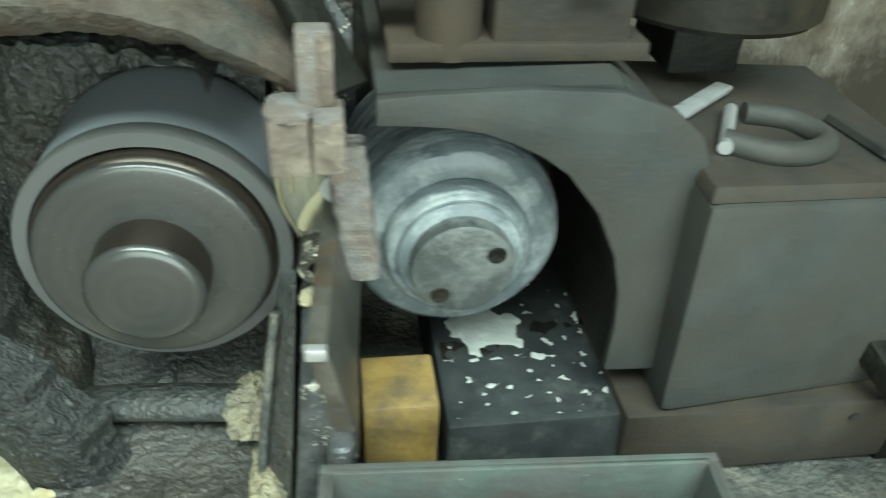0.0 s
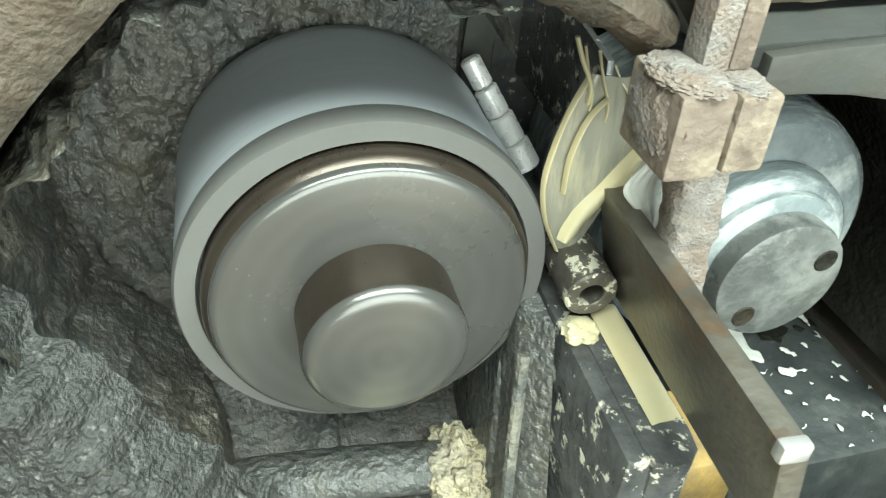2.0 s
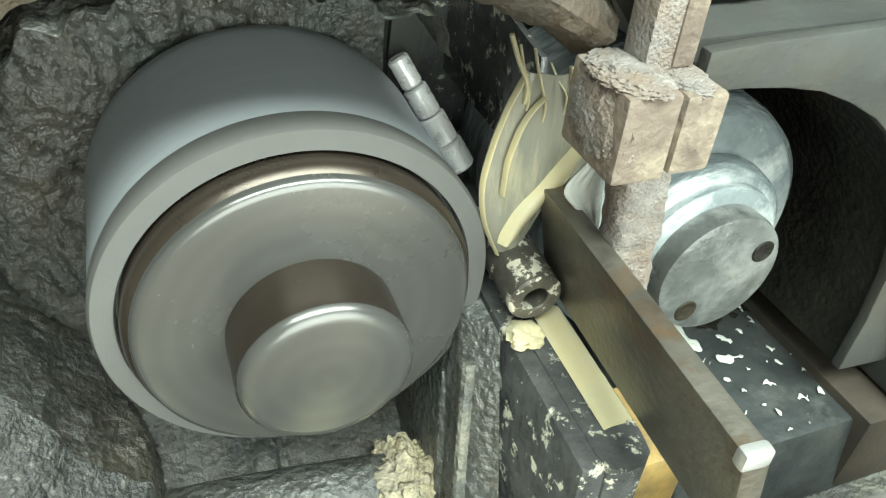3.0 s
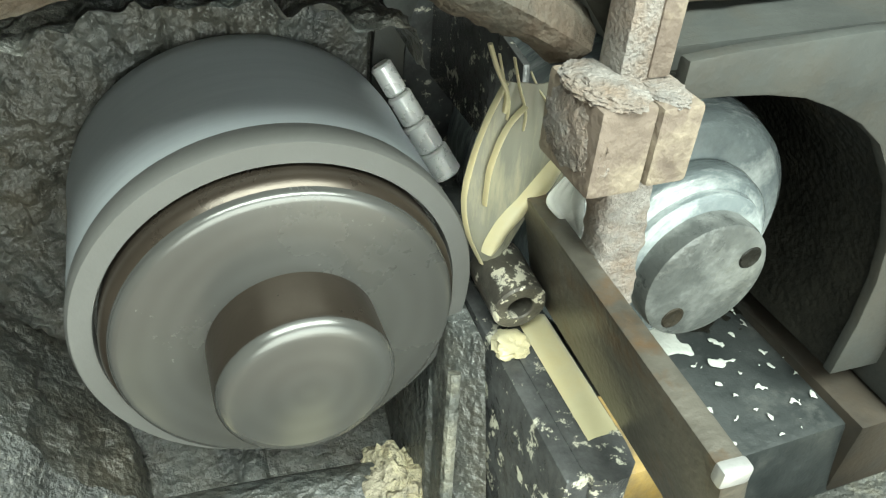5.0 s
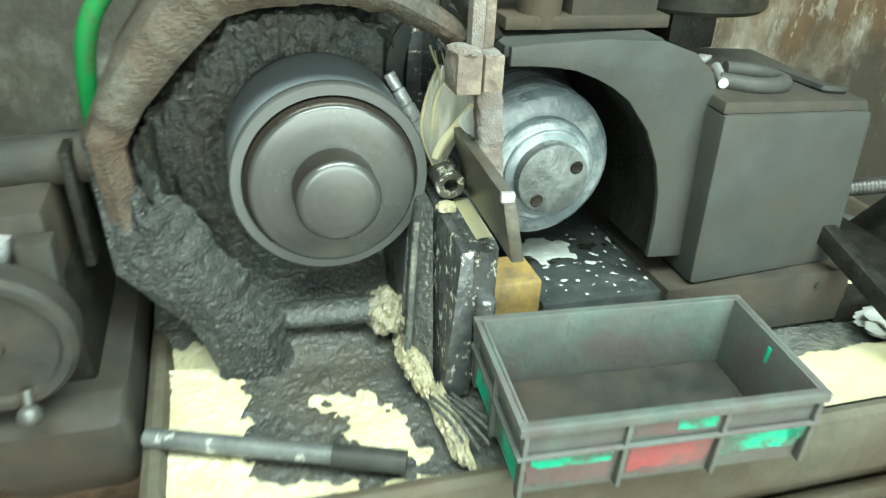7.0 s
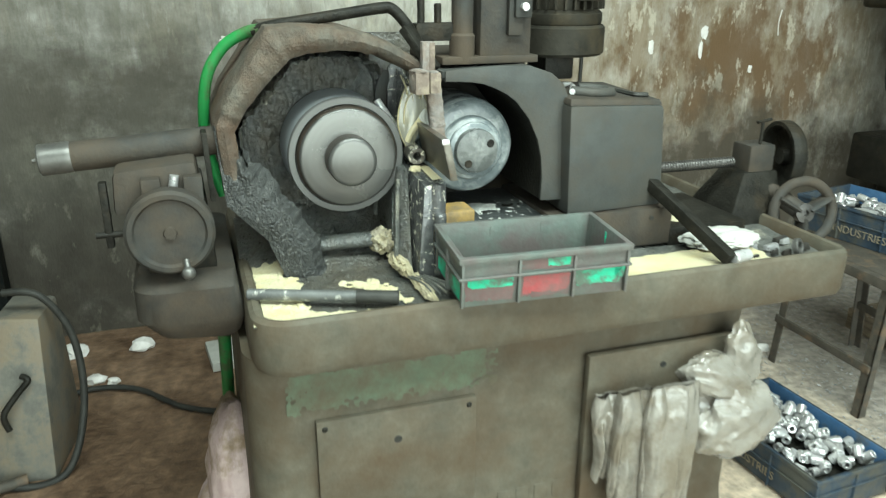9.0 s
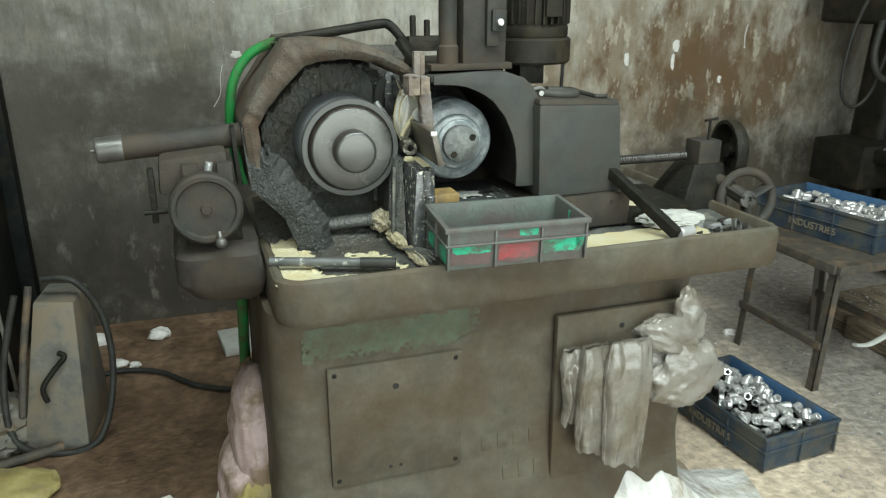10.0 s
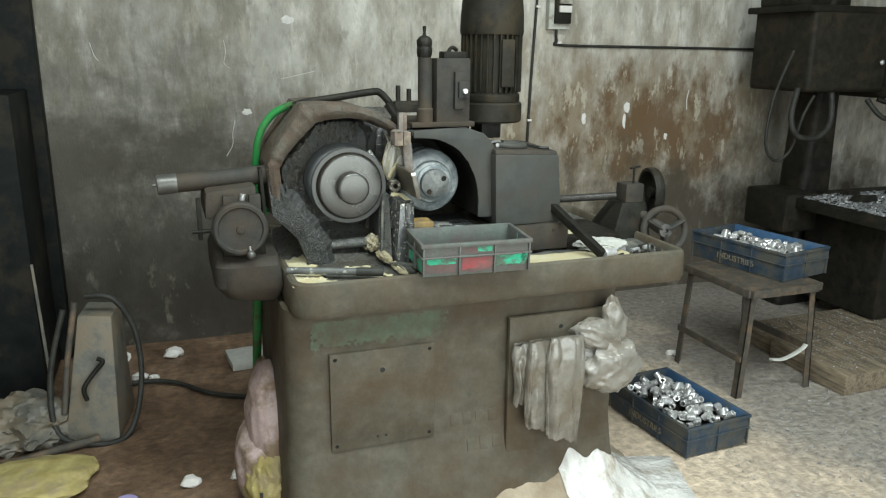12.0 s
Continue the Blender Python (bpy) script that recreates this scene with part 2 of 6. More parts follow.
def plaster():
    """Limewashed wall: rain streaks, brown leaks, a grimy foot, and shade painted in low and left."""
    m = mat("stained_shaded_limewash", (0.34, 0.32, 0.27), (0.62, 0.605, 0.55), 3.0, 0.9, 0.0, 0.35, 45, stretch=(2.2, 2.2, 1.0), depth=0.01)
    t = m.node_tree
    n, l = t.nodes, t.links
    b = n["Principled BSDF"]
    out = b.inputs["Base Color"].links[0].from_socket
    co = n.new("ShaderNodeTexCoord")

    def layer(base, colour, scale, lo, hi, stretch, box=None, amount=1.0):
        mp = n.new("ShaderNodeMapping")
        mp.inputs["Scale"].default_value = stretch
        l.new(co.outputs["Object"], mp.inputs[0])
        a = n.new("ShaderNodeTexNoise")
        a.inputs["Scale"].default_value, a.inputs["Detail"].default_value, a.inputs["Roughness"].default_value = scale, 9, 0.68
        l.new(mp.outputs[0], a.inputs["Vector"])
        value = a.outputs[0]
        if box:
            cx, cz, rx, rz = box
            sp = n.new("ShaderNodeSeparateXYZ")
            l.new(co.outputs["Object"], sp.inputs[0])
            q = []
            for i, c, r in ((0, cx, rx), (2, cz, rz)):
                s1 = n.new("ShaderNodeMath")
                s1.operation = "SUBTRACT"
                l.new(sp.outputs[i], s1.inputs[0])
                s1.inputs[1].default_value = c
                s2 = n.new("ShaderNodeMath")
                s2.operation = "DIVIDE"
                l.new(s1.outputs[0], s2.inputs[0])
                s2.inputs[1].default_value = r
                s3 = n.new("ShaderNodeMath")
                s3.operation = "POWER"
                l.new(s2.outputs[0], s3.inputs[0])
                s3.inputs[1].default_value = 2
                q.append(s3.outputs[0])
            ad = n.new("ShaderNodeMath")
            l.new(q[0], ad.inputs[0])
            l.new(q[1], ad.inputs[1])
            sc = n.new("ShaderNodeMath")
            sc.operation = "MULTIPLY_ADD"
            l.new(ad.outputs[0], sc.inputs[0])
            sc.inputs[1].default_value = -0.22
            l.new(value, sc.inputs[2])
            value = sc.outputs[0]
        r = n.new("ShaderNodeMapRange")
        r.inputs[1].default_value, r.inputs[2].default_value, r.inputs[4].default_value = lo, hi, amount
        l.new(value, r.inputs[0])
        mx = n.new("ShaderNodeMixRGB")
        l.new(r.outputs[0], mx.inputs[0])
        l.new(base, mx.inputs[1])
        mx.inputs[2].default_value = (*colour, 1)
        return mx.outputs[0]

    out = layer(out, (0.22, 0.195, 0.145), 2.2, 0.45, 0.64, (1.6, 1.6, 0.7), None, 0.8)
    out = layer(out, (0.74, 0.72, 0.66), 5.0, 0.54, 0.66, (2.0, 2.0, 0.5), None, 0.7)
    out = layer(out, (0.17, 0.15, 0.11), 9.0, 0.55, 0.68, (2.0, 2.0, 0.4), None, 0.6)
    out = layer(out, (0.18, 0.132, 0.074), 5.0, 0.16, 0.52, (1.2, 1.2, 0.7), (2.3, 1.0, 1.2, 0.52), 0.85)
    out = layer(out, (0.11, 0.062, 0.025), 5.5, 0.34, 0.48, (1.2, 1.2, 0.6), (2.55, 1.0, 0.8, 0.45), 0.85)
    out = layer(out, (0.5, 0.46, 0.37), 12.0, 0.57, 0.62, (1.2, 1.2, 0.5), None, 0.6)
    # Darker towards the floor on the right.
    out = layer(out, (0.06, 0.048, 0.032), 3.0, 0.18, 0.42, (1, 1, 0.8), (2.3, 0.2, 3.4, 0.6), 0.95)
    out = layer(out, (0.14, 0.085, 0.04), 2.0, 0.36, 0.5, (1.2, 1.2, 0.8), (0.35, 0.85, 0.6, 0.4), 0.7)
    # Shade beside the cabinet painted as dark layers, among real blotches.
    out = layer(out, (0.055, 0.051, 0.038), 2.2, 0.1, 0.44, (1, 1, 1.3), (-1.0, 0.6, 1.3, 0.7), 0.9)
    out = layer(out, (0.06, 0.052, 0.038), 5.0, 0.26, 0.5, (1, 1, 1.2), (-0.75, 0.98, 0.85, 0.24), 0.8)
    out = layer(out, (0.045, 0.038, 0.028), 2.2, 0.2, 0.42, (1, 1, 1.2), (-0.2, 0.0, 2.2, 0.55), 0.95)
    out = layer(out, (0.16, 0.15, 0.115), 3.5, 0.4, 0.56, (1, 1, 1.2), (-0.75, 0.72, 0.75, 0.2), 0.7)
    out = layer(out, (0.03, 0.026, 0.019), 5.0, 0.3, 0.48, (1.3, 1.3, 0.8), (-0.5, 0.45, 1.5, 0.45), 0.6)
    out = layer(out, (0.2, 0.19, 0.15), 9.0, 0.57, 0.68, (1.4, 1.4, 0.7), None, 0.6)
    # Upper left toned down as well, its weaker light put into the colour.
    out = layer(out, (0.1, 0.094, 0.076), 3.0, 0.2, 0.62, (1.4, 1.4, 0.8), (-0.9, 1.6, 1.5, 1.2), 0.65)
    l.new(out, b.inputs["Base Color"])
    return m


def soil():
    """Trodden earth and cement: red-brown, oily and wet to one side, sandy in front, grey with swarf to the other."""
    m = mat("trodden_oily_floor", (0.16, 0.1, 0.06), (0.29, 0.19, 0.12), 7, 0.7, 0.0, 0.6, 60, (0.085, 0.05, 0.03), 3.0, 0.45, rough2=0.35, width=0.3, depth=0.012)
    t = m.node_tree
    n, l = t.nodes, t.links
    b = n["Principled BSDF"]
    out = b.inputs["Base Color"].links[0].from_socket
    co = n.new("ShaderNodeTexCoord")
    sp = n.new("ShaderNodeSeparateXYZ")
    l.new(co.outputs["Object"], sp.inputs[0])
    a = n.new("ShaderNodeTexNoise")
    a.inputs["Scale"].default_value, a.inputs["Detail"].default_value = 2.5, 8
    l.new(co.outputs["Object"], a.inputs["Vector"])
    ad = n.new("ShaderNodeMath")
    ad.operation = "MULTIPLY_ADD"
    l.new(a.outputs[0], ad.inputs[0])
    ad.inputs[1].default_value = 1.4
    l.new(sp.outputs[0], ad.inputs[2])
    for lo, hi, colour, amount in ((1.15, 1.7, (0.68, 0.56, 0.42), 0.9), (2.2, 2.8, (0.27, 0.25, 0.222), 0.88)):
        r = n.new("ShaderNodeMapRange")
        r.inputs[1].default_value, r.inputs[2].default_value, r.inputs[4].default_value = lo, hi, amount
        l.new(ad.outputs[0], r.inputs[0])
        mx = n.new("ShaderNodeMixRGB")
        l.new(r.outputs[0], mx.inputs[0])
        l.new(out, mx.inputs[1])
        mx.inputs[2].default_value = (*colour, 1)
        out = mx.outputs[0]
    s = n.new("ShaderNodeTexNoise")
    s.inputs["Scale"].default_value, s.inputs["Detail"].default_value = 30, 6
    l.new(co.outputs["Object"], s.inputs["Vector"])
    mr = n.new("ShaderNodeMapRange")
    mr.inputs[1].default_value, mr.inputs[2].default_value = 0.35, 0.7
    mr.inputs[3].default_value, mr.inputs[4].default_value = 0.65, 1.2
    l.new(s.outputs[0], mr.inputs[0])
    hs = n.new("ShaderNodeHueSaturation")
    l.new(mr.outputs[0], hs.inputs["Value"])
    l.new(out, hs.inputs["Color"])
    l.new(hs.outputs[0], b.inputs["Base Color"])
    return m


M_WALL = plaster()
M_FLOOR = soil()
# Unseen walls and ceiling, kept dark so that less light bounces back.
M_UNSEEN = mat("dark_unseen_wall", (0.1, 0.09, 0.075), (0.17, 0.155, 0.13), 4, 0.9, 0.0, 0.3, 40)
M_ROOF = mat("dark_unseen_roof", (0.06, 0.056, 0.05), (0.1, 0.095, 0.085), 5, 0.8, 0.0, 0.2, 40)

# ---------------------------------------------------------------- mesh helpers


def link(name, bm, material, parent=None, label="", smooth=True):
    me = bpy.data.meshes.new(name)
    bmesh.ops.recalc_face_normals(bm, faces=bm.faces)
    bm.to_mesh(me)
    bm.free()
    me.materials.append(material)
    if smooth:
        me.polygons.foreach_set("use_smooth", [True] * len(me.polygons))
        me.set_sharp_from_angle(angle=radians(38))
    ob = new(name, me)
    if parent is not None:
        ob.parent = parent
    if label:
        ob["label"] = label
    return ob


def part(name, bm, material, parent, label="", smooth=True):
    return link(name, bm, material, parent, label, smooth)


def thing(name, label, category, group="", at=(0, 0, 0), yaw=0.0):
    ob = new(name)
    ob.matrix_basis = pose(*at, 0, 0, yaw)
    return tagged(ob, label, category, group)


def setting(ob, label):
    return tagged(ob, label, "", "", "structure")


def box(x0, x1, y0, y1, z0, z1, bev=0.004, seg=2, m=None, bm=None):
    own = bm is None
    b = bmesh.new()
    bmesh.ops.create_cube(b, size=1)
    bmesh.ops.transform(b, verts=b.verts, matrix=Matrix.Translation(((x0 + x1) / 2, (y0 + y1) / 2, (z0 + z1) / 2)) @ Matrix.Diagonal((x1 - x0, y1 - y0, z1 - z0, 1)))
    if bev:
        bmesh.ops.bevel(b, geom=b.edges[:], offset=min(bev, 0.45 * min(x1 - x0, y1 - y0, z1 - z0)), segments=seg, affect="EDGES", profile=0.6)
    if m is not None:
        bmesh.ops.transform(b, verts=b.verts, matrix=m)
    return b if own else join(bm, b)


def join(bm, other):
    me = bpy.data.meshes.new("tmp")
    other.to_mesh(me)
    other.free()
    bm.from_mesh(me)
    bpy.data.meshes.remove(me)
    return bm


def hexa(corners, bev=0.004):
    """A six-sided block from its 4 lower and 4 upper corners."""
    b = bmesh.new()
    v = [b.verts.new(c) for c in corners]
    for f in ((0, 1, 2, 3), (4, 5, 6, 7), (0, 1, 5, 4), (1, 2, 6, 5), (2, 3, 7, 6), (3, 0, 4, 7)):
        b.faces.new([v[i] for i in f])
    bmesh.ops.recalc_face_normals(b, faces=b.faces)
    if bev:
        bmesh.ops.bevel(b, geom=b.edges[:], offset=bev, segments=2, affect="EDGES", profile=0.6)
    return b


def lathe(profile, m, seg=64, closed=False):
    """profile: (radius, height) along the local z axis, placed by m."""
    b = bmesh.new()
    rings = []
    for r, h in profile:
        if r < 1e-5:
            rings.append([b.verts.new(m @ Vector((0, 0, h)))])
        else:
            rings.append([b.verts.new(m @ Vector((r * math.cos(2 * math.pi * i / seg), r * math.sin(2 * math.pi * i / seg), h))) for i in range(seg)])
    pairs = list(zip(rings, rings[1:])) + ([(rings[-1], rings[0])] if closed else [])
    for p, q in pairs:
        for i in range(seg):
            j = (i + 1) % seg
            if len(p) == 1 and len(q) > 1:
                b.faces.new((p[0], q[i], q[j]))
            elif len(q) == 1 and len(p) > 1:
                b.faces.new((p[i], p[j], q[0]))
            elif len(p) > 1:
                b.faces.new((p[i], p[j], q[j], q[i]))
    return b


def along(p, q):
    """A pose at p whose z axis points at q."""
    d = Vector(q) - Vector(p)
    return Matrix.Translation(p) @ d.to_track_quat("Z", "Y").to_matrix().to_4x4()


def rod(p, q, r, bev=0.0, seg=24):
    h = (Vector(q) - Vector(p)).length
    c = min(bev, r * 0.4)
    prof = [(0, 0), (r - c, 0), (r, c), (r, h - c), (r - c, h), (0, h)] if c else [(0, 0), (r, 0), (r, h), (0, h)]
    return lathe(prof, along(p, q), seg)


def smooth_path(points, n=10):
    """Catmull-Rom through the points."""
    pts = [Vector(p) for p in points]
    out = []
    for i in range(len(pts) - 1):
        a, b, c, d = pts[max(i - 1, 0)], pts[i], pts[i + 1], pts[min(i + 2, len(pts) - 1)]
        for k in range(n):
            t = k / n
            out.append(0.5 * (2 * b + (c - a) * t + (2 * a - 5 * b + 4 * c - d) * t * t + (3 * b - a - 3 * c + d) * t ** 3))
    return out + [pts[-1]]


def tube(points, r, n=10, seg=12, flat=1.0):
    pts = smooth_path(points, n) if n else [Vector(p) for p in points]
    b = bmesh.new()
    rings, side = [], None
    for i, p in enumerate(pts):
        d = (pts[min(i + 1, len(pts) - 1)] - pts[max(i - 1, 0)]).normalized()
        if side is None:
            side = d.cross(Vector((0, 0, 1)) if abs(d.z) < 0.9 else Vector((1, 0, 0))).normalized()
        side = (side - d * side.dot(d)).normalized()
        up = d.cross(side)
        rings.append([b.verts.new(p + r * (math.cos(a) * side + flat * math.sin(a) * up)) for a in (2 * math.pi * k / seg for k in range(seg))])
    for p, q in zip(rings, rings[1:]):
        for i in range(seg):
            b.faces.new((p[i], p[(i + 1) % seg], q[(i + 1) % seg], q[i]))
    b.faces.new(rings[0])
    b.faces.new(rings[-1])
    return b


def prism(poly, y0, y1, bev=0.004, m=None):
    """A plate: the outline in x and z, from y0 to y1."""
    b = bmesh.new()
    f = [b.verts.new((x, y0, z)) for x, z in poly]
    g = [b.verts.new((x, y1, z)) for x, z in poly]
    b.faces.new(f)
    b.faces.new(g)
    for i in range(len(poly)):
        j = (i + 1) % len(poly)
        b.faces.new((f[i], f[j], g[j], g[i]))
    bmesh.ops.recalc_face_normals(b, faces=b.faces)
    if bev:
        bmesh.ops.bevel(b, geom=[e for e in b.edges if e.calc_face_angle(0) > 0.5], offset=bev, segments=2, affect="EDGES", profile=0.6)
    if m is not None:
        bmesh.ops.transform(b, verts=b.verts, matrix=m)
    return b


def sheet(nu, nv, f, thick=0.0):
    """A grid of points f(u, v), u and v from 0 to 1, with an optional thickness along its normals."""
    b = bmesh.new()
    g = [[b.verts.new(f(i / nu, j / nv)) for j in range(nv + 1)] for i in range(nu + 1)]
    for i in range(nu):
        for j in range(nv):
            b.faces.new((g[i][j], g[i + 1][j], g[i + 1][j + 1], g[i][j + 1]))
    if thick:
        b.normal_update()
        bmesh.ops.solidify(b, geom=b.faces[:], thickness=thick)
    return b


def lump(centre, size, rough=0.35, freq=3.0, sub=4, seed=0.0, flat=None, m=None):
    """A rough, uneven lump; flat: the height at which its foot is cut level."""
    b = bmesh.new()
    bmesh.ops.create_icosphere(b, subdivisions=sub, radius=1)
    off = Vector((seed * 7.3, seed * 3.1, seed * 5.7))
    for v in b.verts:
        d = v.co.normalized()
        k = 1 + rough * (noise.noise(d * freq * 0.5 + off) + 0.5 * noise.noise(d * freq * 1.3 + off) + 0.25 * noise.noise(d * freq * 3 + off))
        v.co = Vector((d.x * size[0] * k, d.y * size[1] * k, d.z * size[2] * k))
        if m is not None:
            v.co = m @ v.co
        v.co += Vector(centre)
        if flat is not None and v.co.z < flat:
            v.co.z = flat
    return b


def crumple(centre, size, folds=0.5, freq=2.4, sub=4, seed=0.0, flat=None, m=None):
    """A crumpled bag: a ball with sharp ridged folds."""
    b = bmesh.new()
    bmesh.ops.create_icosphere(b, subdivisions=sub, radius=1)
    off = Vector((seed * 4.3, seed * 9.1, seed * 2.7))
    for v in b.verts:
        d = v.co.normalized()
        k = 1.0
        for f, a in ((1.0, 1.0), (2.1, 0.5), (4.3, 0.25)):
            k += folds * a * (0.35 - abs(noise.noise(d * freq * f + off)))
        v.co = Vector((d.x * size[0] * k, d.y * size[1] * k, d.z * size[2] * k))
        if m is not None:
            v.co = m @ v.co
        v.co += Vector(centre)
        if flat is not None and v.co.z < flat:
            v.co.z = flat
    return b


def rounded(x0, x1, y0, y1, radii, n=8):
    """An outline seen from above, counter-clockwise from the front left corner; radii in that order."""
    out = []
    for (cx, cy, sx, sy, a0), r in zip(((x0, y0, 1, 1, 180), (x1, y0, -1, 1, 270), (x1, y1, -1, -1, 0), (x0, y1, 1, -1, 90)), radii):
        for k in range(n + 1):
            a = radians(a0 + 90 * k / n)
            out.append((cx + sx * r + r * math.cos(a), cy + sy * r + r * math.sin(a)))
    return out


def loft(rings, cap0=True, cap1=True):
    b = bmesh.new()
    vs = [[b.verts.new(p) for p in ring] for ring in rings]
    for p, q in zip(vs, vs[1:]):
        for i in range(len(p)):
            j = (i + 1) % len(p)
            b.faces.new((p[i], p[j], q[j], q[i]))
    if cap0:
        b.faces.new(vs[0])
    if cap1:
        b.faces.new(vs[-1])
    return b


def fbm(p, f, seed=0.0):
    q = Vector(p) * f + Vector((seed, seed * 1.7, seed * 0.6))
    return noise.noise(q) + 0.5 * noise.noise(q * 2.1) + 0.25 * noise.noise(q * 4.3)

# ---------------------------------------------------------------- the shop
X0, X1, Y0, Y1, H = -2.4, 5.2, -4.1, 2.0, 3.4


def floor_point(u, v):
    x, y = X0 + (X1 - X0) * u, Y0 + (Y1 - Y0) * v
    return Vector((x, y, 0.006 * fbm((x, y, 0), 2.3) + 0.003 * fbm((x, y, 3), 9)))


setting(link("floor", sheet(190, 150, floor_point), M_FLOOR), "trodden earth and cement shop floor, oily and littered with swarf")
setting(link("wall_north", box(X0 - 0.2, X1 + 0.2, Y1, Y1 + 0.2, -0.1, H, 0, m=None), M_WALL, smooth=False), "stained limewashed plaster wall with brown streaks, shade painted low and left")
# Side walls, front wall and ceiling are added out of view.
setting(link("wall_west", box(X0 - 0.2, X0, Y0, Y1, -0.1, H, 0), M_UNSEEN, smooth=False), "unseen side wall, dark to cut bounce light")
setting(link("wall_east", box(X1, X1 + 0.2, Y0, Y1, -0.1, H, 0), M_UNSEEN, smooth=False), "unseen side wall, dark to cut bounce light")
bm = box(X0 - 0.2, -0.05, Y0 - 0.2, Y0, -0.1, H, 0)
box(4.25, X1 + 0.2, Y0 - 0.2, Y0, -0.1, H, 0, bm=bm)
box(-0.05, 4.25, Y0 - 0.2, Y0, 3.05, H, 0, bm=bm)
setting(link("wall_south", bm, M_UNSEEN, smooth=False), "unseen wall with a wide open shutter, dark to cut bounce light")
bm = box(X0 - 0.2, X1 + 0.2, Y0 - 0.2, -1.55, H, H + 0.08, 0)
box(X0 - 0.2, X1 + 0.2, -0.25, Y1 + 0.2, H, H + 0.08, 0, bm=bm)
box(X0 - 0.2, -0.35, -1.55, -0.25, H, H + 0.08, 0, bm=bm)
box(2.95, X1 + 0.2, -1.55, -0.25, H, H + 0.08, 0, bm=bm)
setting(link("ceiling", bm, M_ROOF, smooth=False), "unseen ceiling with a roof light, dark to cut bounce light")


def mound(x, y):
    """Height of the cement footing that the grinder is bedded on, highest at its tail end."""
    d = math.hypot(max(0.0, x - 1.03, -0.02 - x), max(0.0, 0.03 - y))
    k = min(1.0, max(0.0, (x - 0.2) / 0.7))
    h = (0.05 + 0.13 * k * k * (3 - 2 * k)) * math.exp(-(d / 0.11) ** 1.5)
    return h * (1 + 0.25 * fbm((x, y, 2), 7)) + 0.003 * fbm((x, y, 4), 30) - 0.012


M_CEMENT = mat("sandy_cement", (0.3, 0.25, 0.18), (0.48, 0.41, 0.31), 9, 0.85, 0.0, 0.5, 90, (0.22, 0.17, 0.115), 4, 0.42, width=0.3, depth=0.006)
setting(link("footing", sheet(110, 70, lambda u, v: Vector((-0.2 + 1.6 * u, -0.32 + 0.7 * v, mound(-0.2 + 1.6 * u, -0.32 + 0.7 * v)))), M_CEMENT), "sandy cement footing heaped round the grinder's base")

# ---------------------------------------------------------------- the grinder
GR = thing("grinding_machine", "old centreless grinding machine, grimy green-grey cast iron, caked in sludge", "grinding machine")

# base: a hollow casting whose front sweeps out towards the floor
rings = []
for z, front, left, right in ((0.0, -0.03, -0.04, 1.043), (0.05, -0.022, -0.045, 1.044), (0.12, -0.002, -0.05, 1.045), (0.2, 0.022, -0.036, 1.042), (0.28, 0.042, -0.033, 1.042), (0.36, 0.055, -0.03, 1.042), (0.68, 0.058, -0.026, 1.042), (0.77, 0.05, -0.026, 1.042)):
    rings.append([(x, y, z) for x, y in rounded(left, right, front, 0.72, (0.07, 0.012, 0.05, 0.05))])
part("base", loft(rings), M_BASE, GR, "oily brown-green cast base with a flared foot")


def ragged(nx, ny, place, inside):
    """A thin skin over place(u, v), kept where inside(u, v) is above 0."""
    b = bmesh.new()
    vs = {}
    def vert(i, j):
        if (i, j) not in vs:
            vs[i, j] = b.verts.new(place(i / nx, j / ny))
        return vs[i, j]
    for i in range(nx):
        for j in range(ny):
            if inside((i + 0.5) / nx, (j + 0.5) / ny) > 0:
                b.faces.new((vert(i, j), vert(i + 1, j), vert(i + 1, j + 1), vert(i, j + 1)))
    edge = [v for v in b.verts if v.is_boundary]
    for _ in range(5):
        bmesh.ops.smooth_vert(b, verts=edge, factor=0.5, use_axis_x=True, use_axis_y=True, use_axis_z=True)
    return b


mint = ragged(200, 50, lambda u, v: Vector((0.04 + 0.42 * u, 0.0553 - 0.0025 * v, 0.648 + 0.095 * v)), lambda u, v: min(u / 0.1, (1 - u) / 0.25, (v - 0.1) / 0.2 + 0.3 * u, (0.95 - v) / 0.1) + 1.3 * noise.noise(Vector((u * 11, v * 3, 3))) + 0.9 * noise.noise(Vector((u * 46, v * 12, 5))) - 0.1)
part("paint_patch", mint, M_MINT, GR, "strip of older pale green paint", False)
door = part("door", box(0.092, 0.412, 0.043, 0.06, 0.328, 0.636, 0.004), M_BASE, GR, "flat steel access door, brown and scratched")
part("latch_hole", rod((0.249, 0.0425, 0.571), (0.249, 0.05, 0.571), 0.008), M_BLACK, door)
for x in (0.232, 0.258):
    part("latch_hole", rod((x, 0.0425, 0.358), (x, 0.05, 0.358), 0.0045), M_BLACK, door)
for x, z in ((0.108, 0.62), (0.396, 0.62), (0.108, 0.344), (0.396, 0.344)):
    part("screw", rod((x, 0.041, z), (x, 0.05, z), 0.006, 0.002, 12), M_DARK, door)
part("side_plate", box(0.652, 1.028, 0.03, 0.05, 0.2, 0.69, 0.006), M_BASE, GR, "bolted side plate with rounded edge")
for x in (0.83,):
    part("bolt_hole", rod((x, 0.0285, 0.645), (x, 0.04, 0.645), 0.007), M_BLACK, GR)
